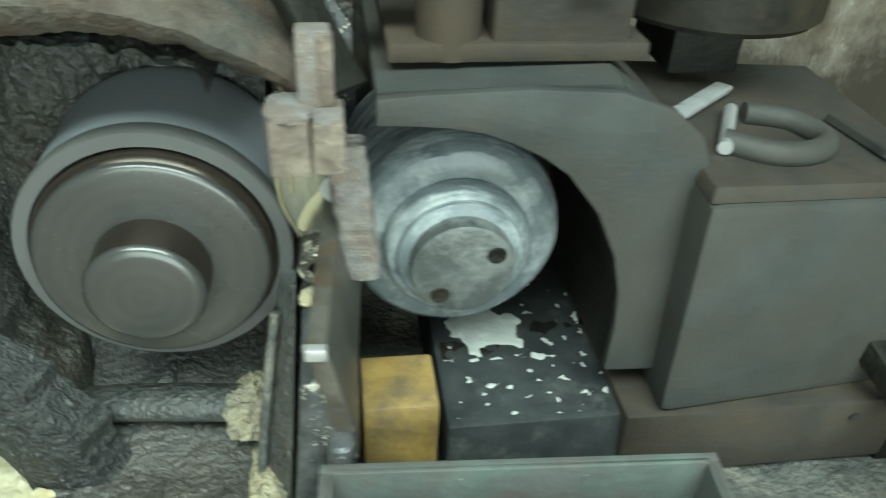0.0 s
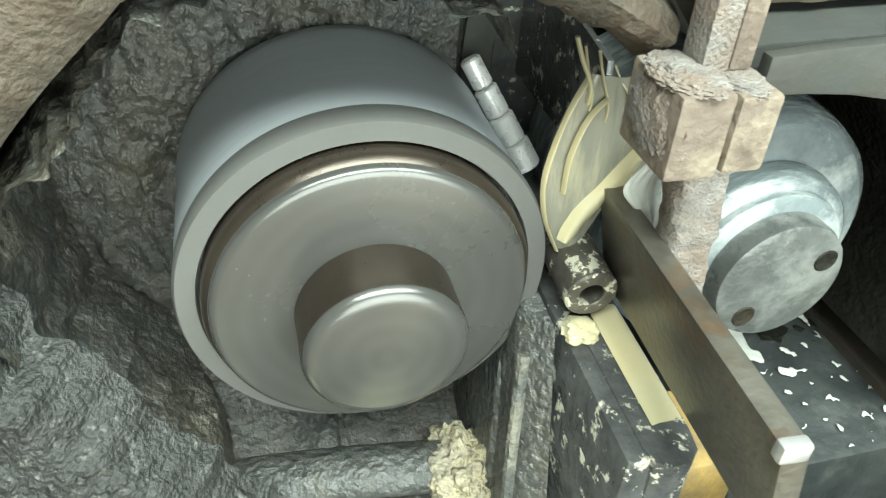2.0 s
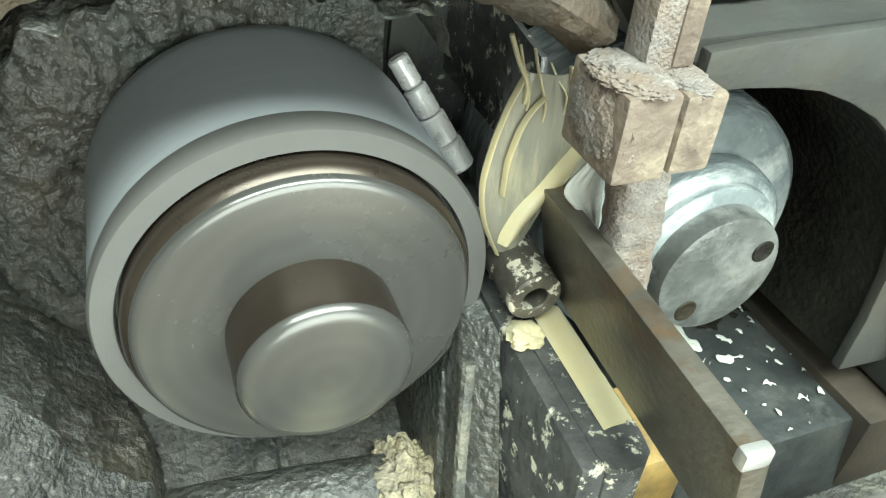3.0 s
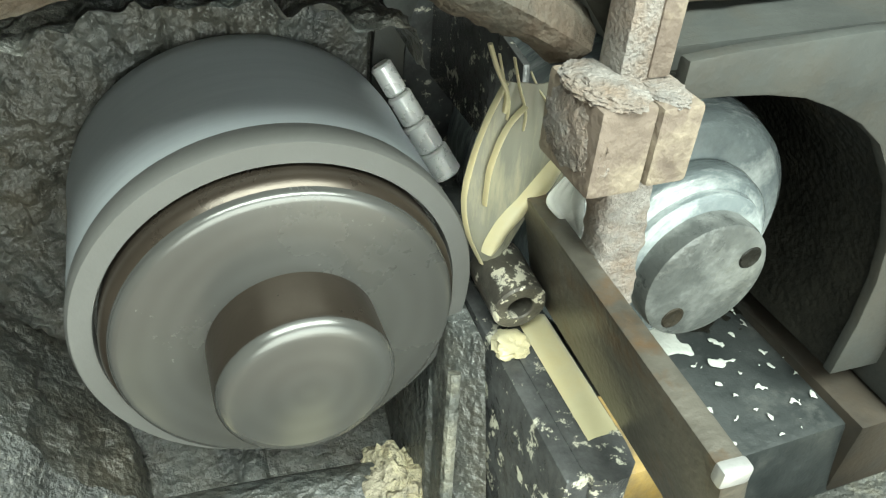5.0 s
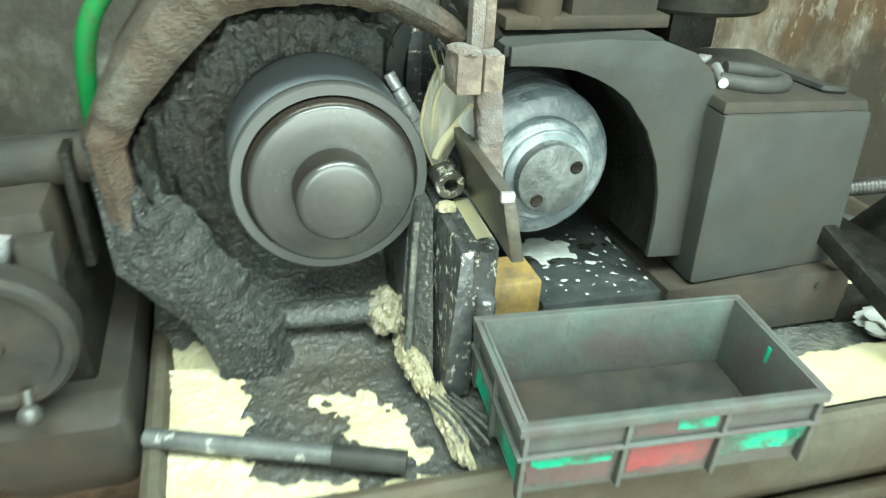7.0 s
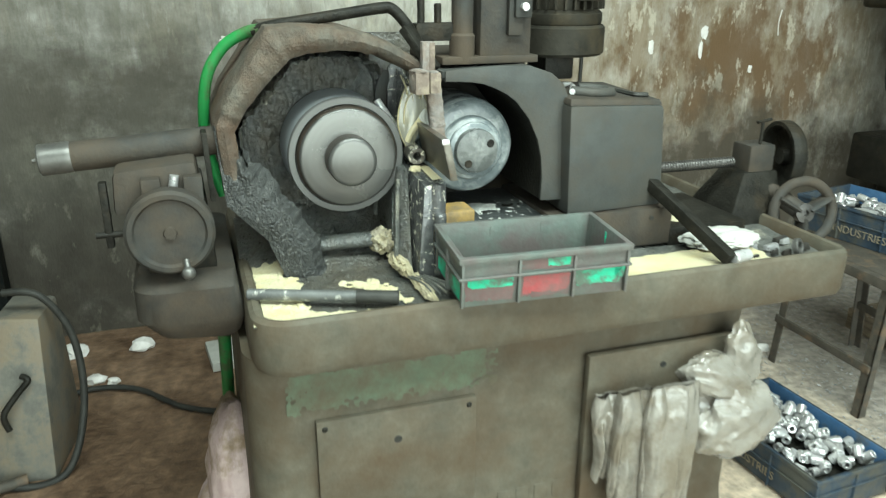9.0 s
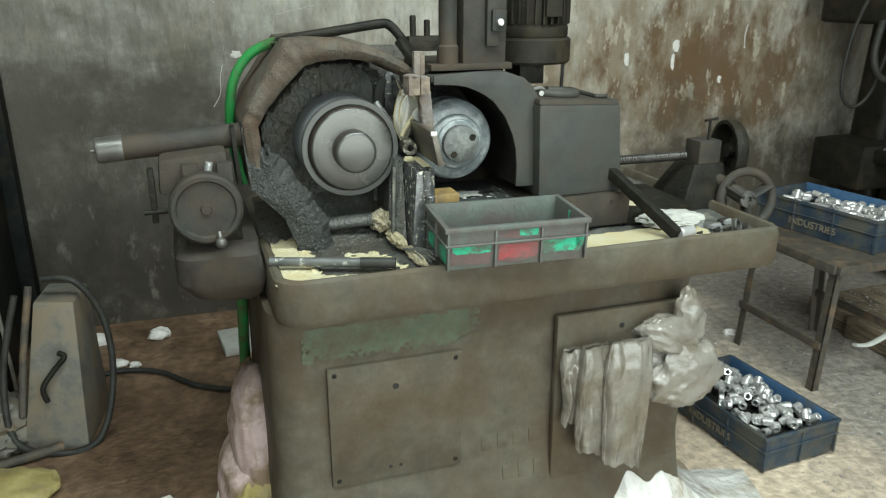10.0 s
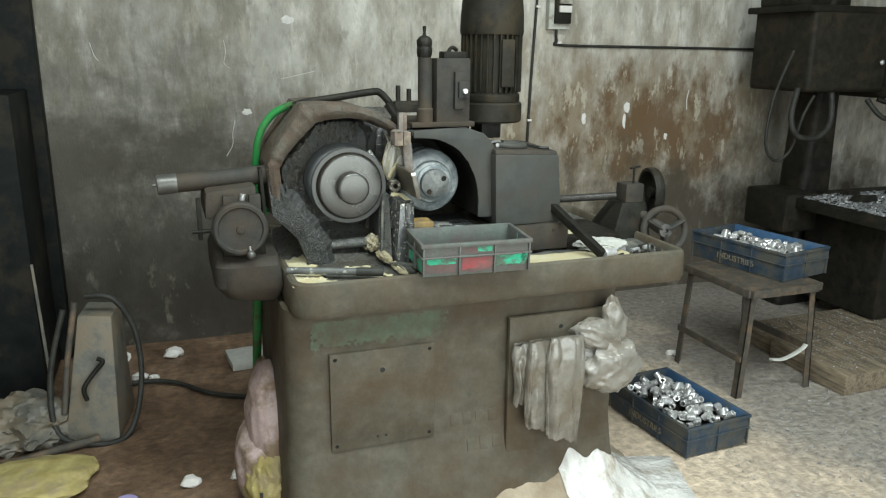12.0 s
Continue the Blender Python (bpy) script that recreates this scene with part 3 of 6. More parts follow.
# cast lettering, worn past reading
for z, y, x, lean in ((0.342, 0.0535, 0.468, -3), (0.256, 0.036, 0.522, -12)):
    for i in range(4):
        cx = x + 0.043 * i
        part("cast_letter", box(cx, cx + 0.029, -0.0022, 0.008, 0, 0.042, 0.003, m=Matrix.Translation((0, y, z)) @ Matrix.Rotation(radians(lean), 4, "X")), M_BASE, GR)

# tray: a thick rounded rim and a sunken floor
TX0, TX1, TY0, TY1 = -0.012, 1.272, 0.0, 0.78
rr = (0.07, 0.04, 0.06, 0.06)
def rim(d, z):
    return [(x, y, z) for x, y in rounded(TX0 + d, TX1 - d, TY0 + d, TY1 - d, [max(0.012, r - d) for r in rr])]
part("tray", loft([rim(0.03, 0.755), rim(0.006, 0.762), rim(0.0, 0.778), rim(0.0, 0.845), rim(0.004, 0.86), rim(0.012, 0.866), rim(0.022, 0.864), rim(0.028, 0.855), rim(0.032, 0.83)]), M_BASE, GR, "thick rounded cast tray rim, oily brown")

def tray_floor(u, v):
    x, y = TX0 + 0.03 + (TX1 - TX0 - 0.06) * u, TY0 + 0.03 + (TY1 - TY0 - 0.06) * v
    return Vector((x, y, 0.842 + 0.006 * fbm((x, y, 1), 14)))
part("tray_sludge", sheet(110, 60, tray_floor), M_DRY, GR, "grey sludge bed with dried crust")

# wheel hood: a faceted lip round the grinding wheel, open in front
INNER = [(0.125, 0.82), (0.108, 0.905), (0.018, 1.005), (0.004, 1.145), (0.03, 1.187), (0.074, 1.236), (0.115, 1.275), (0.155, 1.285), (0.2, 1.288), (0.245, 1.284), (0.285, 1.274), (0.32, 1.257), (0.348, 1.243)]
OUTER = [(0.09, 0.82), (0.048, 0.935), (-0.022, 1.01), (-0.034, 1.16), (-0.008, 1.215), (0.035, 1.275), (0.075, 1.332), (0.14, 1.336), (0.2, 1.332), (0.25, 1.322), (0.295, 1.305), (0.335, 1.283), (0.365, 1.264)]



def along_line(line, u):
    k = u * (len(line) - 1)
    i = min(int(k), len(line) - 2)
    t = k - i
    return line[i][0] * (1 - t) + line[i + 1][0] * t, line[i][1] * (1 - t) + line[i + 1][1] * t


def hood_station(u):
    (xi, zi), (xo, zo) = along_line(INNER, u), along_line(OUTER, u)
    k = 0.003 * fbm((xi, 0.2, zi), 60)
    f = 0.25 + 0.004 * fbm((xo, 0.2, zo), 25)
    mx, mz = (xi + xo) / 2, (zi + zo) / 2
    return [Vector(p) for p in ((xi + k, f + 0.012, zi + k), (xi * 0.75 + xo * 0.25, f + k, zi * 0.75 + zo * 0.25), (mx, f - 0.003 + k, mz), (xo * 0.85 + xi * 0.15, f + 0.004, zo * 0.85 + zi * 0.15 + k), (xo, f + 0.018, zo),
                                (xo, 0.36, zo + k), (xo, 0.5, zo), (xi, 0.5, zi), (xi + k, 0.36, zi))]


part("wheel_hood", loft([hood_station(i / 150) for i in range(151)]), M_HOOD, GR, "faceted cast wheel hood, rusty brown lip crusted with grit")
part("hood_back", prism([(0.10, 0.82), (0.0, 1.0), (-0.02, 1.15), (0.09, 1.31), (0.25, 1.31), (0.312, 1.27), (0.312, 0.82)], 0.472, 0.498, 0.004), M_CAST, GR)


def lining(u, v):
    """Sludge that lines the hood, thick and lumpy, from the lip to the back."""
    ring = INNER[:-2] + [(0.315, 1.21), (0.312, 1.08), (0.305, 0.96), (0.29, 0.86), (0.20, 0.82), (0.125, 0.82)]
    x, z = along_line(ring, u)
    cx, cz = 0.20, 1.06
    if v < 0.45:
        y, k = 0.268 + (0.45 - 0.268) * v / 0.45, 0.985
    else:
        y, k = 0.452, 0.985 * (1 - (v - 0.45) / 0.55 * 0.96)
    p = Vector((cx + (x - cx) * k, y, cz + (z - cz) * k))
    if x > 0.28 and z < 1.25:
        p.y = max(p.y, 0.447)
    q = Vector((p.x * 1.6, p.y * 0.6, p.z * 0.9))
    d = 0.011 * abs(fbm(q, 22)) + 0.005 * abs(fbm(p, 62)) + 0.010 * (fbm(p, 8) + 0.3)
    n = Vector((cx - p.x, -0.08 if v > 0.35 else 0.0, cz - p.z))
    if v > 0.5:
        n = Vector((0, -1, 0))
    if x > 0.28 and z < 1.25:
        n, d = Vector((0, -1, 0)), 0.3 * d
    return p + n.normalized() * d
part("hood_sludge", sheet(330, 130, lining), M_SLUDGE, GR, "thick lumpy wet grey-brown grinding sludge")


RIDGE = [(0.17, 0.845), (0.135, 0.955), (0.058, 1.06), (-0.012, 1.155)]


def overflow(u, v):
    """Sludge that has crept over the lower lip of the hood and dies away at its edges."""
    (xo, zo), (xi, zi) = along_line(OUTER[:4], u), along_line(RIDGE, u)
    wob = 0.010 * noise.noise(Vector((u * 7, 2.0, 0.0))) + 0.005 * noise.noise(Vector((u * 23, 5.0, 0.0)))
    x, z = xo + (xi - xo) * v + wob * v, zo + (zi - zo) * v + wob * v
    sink = max(0.0, (u - 0.5) / 0.5) ** 1.3 * (1 + 0.8 * noise.noise(Vector((u * 9, v * 4, 8.0))))
    y = 0.243 - 0.006 * math.sin(math.pi * min(1, v * 1.2)) + 0.16 * max(0.0, v - 0.72) ** 1.3 + 0.02 * sink + 0.03 * sink * v
    p = Vector((x, y, z))
    k = abs(fbm(p, 55)) * 0.003 + abs(fbm(p, 130)) * 0.003 + 0.004 * fbm(p, 12)
    return p + Vector((0.2, -1, 0.3)).normalized() * k * math.sin(math.pi * min(1.0, max(0.0, 0.06 + v))) ** 0.5
part("lip_sludge", sheet(190, 90, overflow), M_LIP, GR, "gritty sludge crust over the hood's lower lip")


def bank(x, y):
    """Height of the sludge that slumps from under the wheel into the tray."""
    v = (y - 0.035) / 0.42
    z = 0.850 + 0.10 * max(0.0, (v - 0.5) / 0.5) ** 1.3
    z -= max(0.0, 0.10 - x) * 0.25 * (v > 0.55)
    crust = max(0.0, fbm((x, y, 0), 22)) * (1 if 0.08 < x < 0.2 and y > 0.08 else 0.35)
    return z + 0.010 * crust + 0.003 * abs(fbm((x, y, 5), 70))


part("sludge_bank", sheet(110, 130, lambda u, v: Vector((-0.005 + 0.335 * u, 0.032 + 0.42 * v, bank(-0.005 + 0.335 * u, 0.032 + 0.42 * v)))), M_SLUDGE, GR, "slumped bank of wet grey sludge")
part("ledge", tube([(0.105, 0.315, 0.885), (0.15, 0.308, 0.892), (0.2, 0.3, 0.897), (0.25, 0.292, 0.9), (0.275, 0.29, 0.9)], 0.022, 8, 14, 0.7), M_SLUDGE, GR, "sludge-covered ledge below the wheel")
part("foam", lump((0.285, 0.285, 0.898), (0.028, 0.036, 0.024), 0.3, 5, 5, 1), M_FOAM, GR, "lump of dried yellowish coolant foam")
part("foam", lump((0.302, 0.215, 0.872), (0.016, 0.07, 0.013), 0.35, 6, 5, 2), M_FOAM, GR)
part("foam", lump((0.318, 0.10, 0.862), (0.013, 0.07, 0.009), 0.35, 6, 5, 3), M_FOAM, GR)
for k in range(5):
    part("stringy_residue", tube([(0.30 + 0.008 * k, 0.14, 0.868), (0.315 + 0.01 * k, 0.09, 0.872), (0.325 + 0.013 * k, 0.045 + 0.006 * k, 0.862)], 0.0022, 6, 8), M_DRY, GR)


def film(x0, x1, y0, y1, inside, lift, nx=150, ny=110):
    """A thin ragged film that lies on the sludge wherever inside(x, y) is above 0."""
    b = bmesh.new()
    vs = {}
    def vert(i, j):
        if (i, j) not in vs:
            x, y = x0 + (x1 - x0) * i / nx, y0 + (y1 - y0) * j / ny
            vs[i, j] = b.verts.new((x, y, (bank(x, y) - 0.0005 if x < 0.33 else 0.852) + lift + 0.0012 * min(1.0, max(0.0, inside(x, y)) * 6)))
        return vs[i, j]
    for i in range(nx):
        for j in range(ny):
            if inside(x0 + (x1 - x0) * (i + 0.5) / nx, y0 + (y1 - y0) * (j + 0.5) / ny) > 0:
                b.faces.new((vert(i, j), vert(i + 1, j), vert(i + 1, j + 1), vert(i, j + 1)))
    edge = [v for v in b.verts if v.is_boundary]
    for _ in range(5):
        bmesh.ops.smooth_vert(b, verts=edge, factor=0.5, use_axis_x=True, use_axis_y=True, use_axis_z=True)
    return b


def left_film(x, y):
    side = 1 - abs((x - 0.048) / 0.048)
    side = min(side, (0.315 - y) / 0.03)
    front = min((0.075 - 0.16 * max(0, x - 0.06) - y) / 0.03, (0.30 - x) / 0.03)
    patch = 1 - math.hypot((x - 0.232) / 0.05, (y - 0.125 + 0.9 * (x - 0.232)) / 0.065)
    return max(side, front, patch) + 0.5 * fbm((x, y, 2), 16) + 0.4 * fbm((x, y, 6), 48) - 0.1


def right_film(x, y):
    return min((0.13 - y) / 0.03, (x - 0.70) / 0.03, (1.08 - x) / 0.05) + 0.35 * fbm((x, y, 7), 14) + 0.2 * fbm((x, y, 6), 48) + 0.2


part("dried_coolant", film(-0.005, 0.325, 0.032, 0.32, left_film, 0.002, 240, 200), M_CREAM, GR, "cream-coloured dried coolant with bare patches")
part("dried_coolant", film(0.69, 1.1, 0.032, 0.16, right_film, 0.002, 140, 40), M_CREAM, GR, "cream-coloured dried coolant in the tray front")
part("dried_coolant", film(0.93, 1.02, 0.22, 0.32, lambda x, y: 1 - math.hypot((x - 0.975) / 0.03, (y - 0.27) / 0.035) + 0.4 * fbm((x, y, 3), 20), 0.034, 30, 30), M_CREAM, GR)

# grinding wheel with its flange and hub
AX, AZ = 0.2205, 1.078
ymat = Matrix.Translation((AX, 0, AZ)) @ Matrix.Rotation(radians(-90), 4, "X")
GW = part("grinding_wheel", lathe([(0.05, 0.445), (0.113, 0.445), (0.1165, 0.438), (0.1175, 0.425), (0.1165, 0.405), (0.1168, 0.335), (0.1155, 0.318), (0.05, 0.318)], ymat, 128), M_WHEEL, GR, "worn grey abrasive grinding wheel")
part("face_ring", lathe([(0.06, 0.322), (0.1155, 0.322), (0.117, 0.316), (0.1172, 0.304), (0.1155, 0.3007), (0.104, 0.3), (0.103, 0.303), (0.103, 0.312), (0.06, 0.312)], ymat, 128), M_RING, GW, "paler ring on the wheel's face")
# Rim and hub barrel are a darker brown than the turned faces.
part("flange", lathe([(0.03, 0.315), (0.101, 0.315), (0.1015, 0.2945), (0.1, 0.2905), (0.0972, 0.288)], ymat, 128), M_BROWNST, GW, "dark brown flange rim")
part("flange_face", lathe([(0.0975, 0.289), (0.0972, 0.2855), (0.0964, 0.2838), (0.0948, 0.2826), (0.092, 0.282), (0.07, 0.281), (0.03, 0.2805)], ymat, 128), M_FLANGE, GW, "turned steel flange face, satin")
part("hub", lathe([(0.0485, 0.285), (0.0485, 0.2462), (0.0483, 0.2445)], ymat, 96), M_BROWNST, GW, "dark brown steel hub")
part("hub_cap", lathe([(0.0484, 0.2452), (0.0475, 0.2422), (0.0445, 0.2395), (0.0395, 0.2384), (0, 0.2382)], ymat, 96), M_FLANGE, GW, "polished steel hub cap")

# coolant pipe and its green hose over the hood
part("coolant_pipe", tube([(0.06, 0.36, 1.318), (0.10, 0.34, 1.33), (0.20, 0.33, 1.345), (0.30, 0.32, 1.36), (0.325, 0.315, 1.357), (0.35, 0.31, 1.33), (0.372, 0.305, 1.295)], 0.011, 8), M_DARK, GR, "blackened coolant pipe across the hood")
part("pipe_arm", box(-0.016, 0.016, -0.008, 0.008, -0.1, 0.0, 0.003, m=along((0.388, 0.245, 1.25), (0.325, 0.315, 1.355)) @ Matrix.Translation((0, 0, 0.1)) @ Matrix.Diagonal((1, 1, 1.0, 1))), M_DARK, GR, "flat iron arm")
part("green_hose", tube([(-0.02, 0.44, 0.0 + 0.98), (-0.045, 0.43, 1.1), (-0.035, 0.40, 1.22), (0.0, 0.385, 1.285), (0.045, 0.37, 1.315), (0.075, 0.35, 1.322)], 0.0115, 10), M_HOSE, GR, "green rubber coolant hose")
part("green_hose", tube([(-0.035, 0.55, 0.80), (-0.045, 0.62, 0.6), (-0.05, 0.72, 0.3), (-0.055, 0.8, 0.02)], 0.016, 10), M_HOSE, GR, "green rubber hose running down to the floor")

# nozzle bracket, caked with grit
NB = part("nozzle_bracket", box(0.374, 0.405, 0.236, 0.29, 1.166, 1.214, 0.003), M_BRACKET, GR, "rusty square nozzle bracket caked with grit")
part("clamp_jaw", box(0.4075, 0.432, 0.236, 0.285, 1.168, 1.212, 0.003), M_BRACKET, NB, "rusty clamp jaw")
part("upright", box(0.397, 0.424, 0.262, 0.284, 1.21, 1.275, 0.004), M_RUST, NB, "flat upright, half grey grit and half rust")
part("upright_rust", box(0.4125, 0.4255, 0.2605, 0.27, 1.215, 1.273, 0.002), M_BRACKET, NB)


def grit_bar(u, v):
    a = 2 * math.pi * u
    x, y, z = 0.432 + 0.017 * math.copysign(abs(math.cos(a)) ** 0.4, math.cos(a)), 0.292 + 0.012 * math.copysign(abs(math.sin(a)) ** 0.4, math.sin(a)), 1.03 + 0.14 * v
    k = 0.003 * fbm((x, y, z), 60)
    return Vector((x + k + 0.012 * (1 - v), y - abs(k), z))


part("drop_bar", sheet(48, 60, grit_bar), M_RUST, NB, "gritty flat bar")
part("crust", lump((0.389, 0.262, 1.214), (0.0185, 0.028, 0.0045), 0.14, 11, 5, 4), M_RUST, NB, "grey crust of grit")
part("crust", lump((0.419, 0.262, 1.2115), (0.0125, 0.026, 0.003), 0.12, 11, 5, 9), M_RUST, NB)
part("crust", lump((0.379, 0.264, 1.192), (0.009, 0.027, 0.025), 0.13, 10, 5, 5), M_RUST, NB)
part("crust", lump((0.381, 0.246, 1.182), (0.008, 0.010, 0.015), 0.14, 8, 5, 6), M_RUST, NB)
NB.matrix_basis = Matrix.Translation((0.3745, 0.194, 1.23)) @ Matrix.Scale(0.87, 4) @ Matrix.Translation((-0.42, -0.236, -1.19))

# work rest with its blade, guide plate and the work in it
WR = part("work_rest", hexa([(0.326, 0.155, 0.85), (0.36, 0.155, 0.85), (0.36, 0.46, 0.85), (0.326, 0.46, 0.85), (0.343, 0.168, 1.04), (0.36, 0.168, 1.04), (0.36, 0.46, 1.054), (0.343, 0.46, 1.054)], 0.003), M_WETBLK, GR, "dark wet work rest block")
blade_outline = [(0.355, 0.46), (0.355, 0.175), (0.358, 0.165), (0.366, 0.16), (0.378, 0.161), (0.386, 0.168), (0.388, 0.182), (0.388, 0.46)]
part("blade", loft([[(x, y, z + 0.05 * (y - 0.16)) for x, y in blade_outline] for z in (0.95, 1.037, 1.041)]), M_WETBLK, WR, "steel blade with a rounded end")


def wet_blade(x, y):
    return min((x - 0.3665) / 0.003, (0.3865 - x) / 0.003, (y - 0.19) / 0.006, (0.285 - y) / 0.006) + 0.9 * fbm((x, y, 4), 60) + 0.75


def blade_film():
    b = bmesh.new()
    vs = {}
    n, m = 24, 60
    def vert(i, j):
        if (i, j) not in vs:
            x, y = 0.3655 + 0.0215 * i / n, 0.186 + 0.10 * j / m
            vs[i, j] = b.verts.new((x, y, 1.0425 + 0.05 * (y - 0.16) + 0.0022 * (1 - (2 * i / n - 1) ** 4)))
        return vs[i, j]
    for i in range(n):
        for j in range(m):
            if wet_blade(0.3655 + 0.0215 * (i + 0.5) / n, 0.186 + 0.10 * (j + 0.5) / m) > 0:
                b.faces.new((vert(i, j), vert(i + 1, j), vert(i + 1, j + 1), vert(i, j + 1)))
    edge = [v for v in b.verts if v.is_boundary]
    for _ in range(5):
        bmesh.ops.smooth_vert(b, verts=edge, factor=0.5, use_axis_x=True, use_axis_y=True, use_axis_z=True)
    return b


part("coolant_film", blade_film(), M_CREAM, WR, "cream coolant standing on the blade")
part("coolant_drip", lump((0.353, 0.266, 1.05), (0.012, 0.012, 0.006), 0.4, 3, 4, 2), M_CREAM, WR)
part("bolt", rod((0.372, 0.158, 0.87), (0.372, 0.158, 0.985), 0.012, 0.003), M_WETBLK, WR, "upright wet bolt")
LEAN = Matrix(((1, 0, -0.22, 0.22 * 1.1435), (0, 1, 0, 0), (0, 0, 1, 0), (0, 0, 0, 1)))
gm = Matrix.Translation((0.3605, 0.093, 0)) @ Matrix.Rotation(radians(90 - 3.2), 4, "Z")
plate = prism([(0.0, 1.066), (0.2, 1.06), (0.211, 1.08), (0.211, 1.137), (0.2, 1.139), (0.0, 1.1435)], -0.007, 0.007, 0.0022, gm)
bmesh.ops.transform(plate, verts=plate.verts, matrix=LEAN)
part("guide_plate", plate, M_BLADE, GR, "flat oily steel guide plate, bright at its worn end")
part("worn_corner", box(-0.0012, 0.006, -0.0072, 0.0072, 1.134, 1.1444, 0.002, m=gm), M_STEEL, GR, "bright worn corner")
part("ochre_block", box(0.392, 0.460, 0.2, 0.268, 0.86, 0.972, 0.004), M_YELLOW, GR, "ochre-yellow painted block under the rest")
part("support_rib", hexa([(0.296, 0.2, 0.85), (0.322, 0.18, 0.85), (0.322, 0.46, 0.85), (0.296, 0.46, 0.85), (0.322, 0.3, 1.05), (0.338, 0.27, 1.05), (0.338, 0.46, 1.07), (0.322, 0.46, 1.07)], 0.003), M_SLUDGE, GR, "streaked wet rib beside the wheel")


def streak(k):
    """Run of sludge and coolant down the wet rib."""
    x, y = 0.296 + 0.006 * (k % 4), 0.21 + 0.045 * k
    return tube([(x + 0.022, y + 0.06, 1.03 - 0.015 * (k % 3)), (x + 0.012, y + 0.035, 0.97), (x + 0.004, y + 0.012, 0.91), (x - 0.002, y, 0.86)], 0.0045 + 0.0012 * (k % 3), 8, 8)


for k in range(5):
    part("sludge_run", streak(k), M_SLUDGE if k % 2 else M_DRY, GR)
# rear guide, curved tongue and the coolant stream
part("rear_guide", prism([(0.352, 1.02), (0.405, 1.02), (0.405, 1.2), (0.378, 1.245), (0.36, 1.225)], 0.50, 0.512, 0.002), M_WETBLK, GR, "dark pointed rear guide")
part("rear_guide", hexa([(0.378, 0.335, 1.123), (0.383, 0.335, 1.123), (0.383, 0.5, 1.123), (0.378, 0.5, 1.123), (0.378, 0.345, 1.2), (0.383, 0.345, 1.2), (0.383, 0.5, 1.225), (0.378, 0.5, 1.225)], 0.001), M_WETBLK, GR, "dark wet guide behind the coolant")
part("rear_plate", box(0.30, 0.44, 0.53, 0.54, 0.86, 1.3, 0.002), M_SLUDGE, GR, "dark plate behind the work")
part("guide_tongue", prism([(0.322, 1.10), (0.317, 1.15), (0.32, 1.185), (0.329, 1.212), (0.341, 1.226), (0.352, 1.221), (0.353, 1.204), (0.347, 1.19), (0.342, 1.165), (0.341, 1.10)], 0.458, 0.463, 0.0015), M_GREY, GR, "curved grey tongue behind the wheel")


def curtain(left, right, y, bulge, seed, thick=0.001):
    """A falling sheet between two edge lines given in x and z."""
    la, lb = smooth_path([(x, y, z) for x, z in left], 12), smooth_path([(x, y, z) for x, z in right], 12)
    def at(line, v):
        k = min(int(v * (len(line) - 1)), len(line) - 2)
        return line[k].lerp(line[k + 1], v * (len(line) - 1) - k)
    def f(u, v):
        p = at(la, v).lerp(at(lb, v), u)
        p.y -= bulge * math.sin(math.pi * u) + 0.0015 * noise.noise(Vector((u * 6, v * 2, seed)))
        return p
    return sheet(30, 40, f, thick)


EDGE_L = [(0.346, 1.212), (0.337, 1.19), (0.331, 1.167), (0.328, 1.14), (0.333, 1.114), (0.344, 1.089)]
EDGE_R = [(0.378, 1.208), (0.388, 1.184), (0.399, 1.157), (0.395, 1.144), (0.376, 1.122), (0.362, 1.093)]
part("coolant_stream", curtain(EDGE_L, EDGE_R, 0.306, 0.004, 1.3), M_WETGREY, GR, "grey-green sheet of running coolant")
for (xa, za), (xb, zb), r in (((0.335, 1.234), (0.346, 1.207), 0.0022), ((0.341, 1.228), (0.348, 1.202), 0.0012), ((0.35, 1.225), (0.359, 1.194), 0.0013), ((0.361, 1.216), (0.372, 1.197), 0.0011), ((0.374, 1.213), (0.377, 1.198), 0.0018)):
    part("coolant_thread", tube([(xa, 0.304, za), (xa * 0.55 + xb * 0.45, 0.302, (za + zb) / 2), (xb, 0.3, zb), (xb + 0.001, 0.302, zb - 0.012)], r, 6, 8, 0.6), M_CREAM, GR, "cream thread of coolant")


def band(points, width, seed):
    """A flat rolled band of cream foam along a path."""
    pts = smooth_path(points, 12)
    def f(u, v):
        k = min(int(v * (len(pts) - 1)), len(pts) - 2)
        t = v * (len(pts) - 1) - k
        p, d = pts[k].lerp(pts[k + 1], t), (pts[k + 1] - pts[k]).normalized()
        side = d.cross(Vector((0, -1, 0.4))).normalized()
        w = width * (0.45 + 0.55 * math.sin(math.pi * (0.1 + 0.8 * v))) * (1 + 0.3 * noise.noise(Vector((v * 5, seed, 0))))
        return p + side * w * (u - 0.5) + Vector((0, -0.004, 0.001)) * math.sin(math.pi * u)
    return sheet(8, 50, f, 0.001)


part("coolant_edge", band([(x, 0.303, z) for x, z in EDGE_L], 0.0034, 1), M_CREAM, GR, "cream band of foaming coolant")
part("coolant_edge", band([(x, 0.303, z) for x, z in EDGE_R[:4]], 0.003, 5), M_CREAM, GR)
part("coolant_edge", band([(x, 0.3, z) for x, z in [(0.389, 1.164), (0.379, 1.148), (0.366, 1.133), (0.354, 1.116), (0.346, 1.098)]], 0.014, 2), M_CREAM, GR, "broad cream band of foaming coolant")
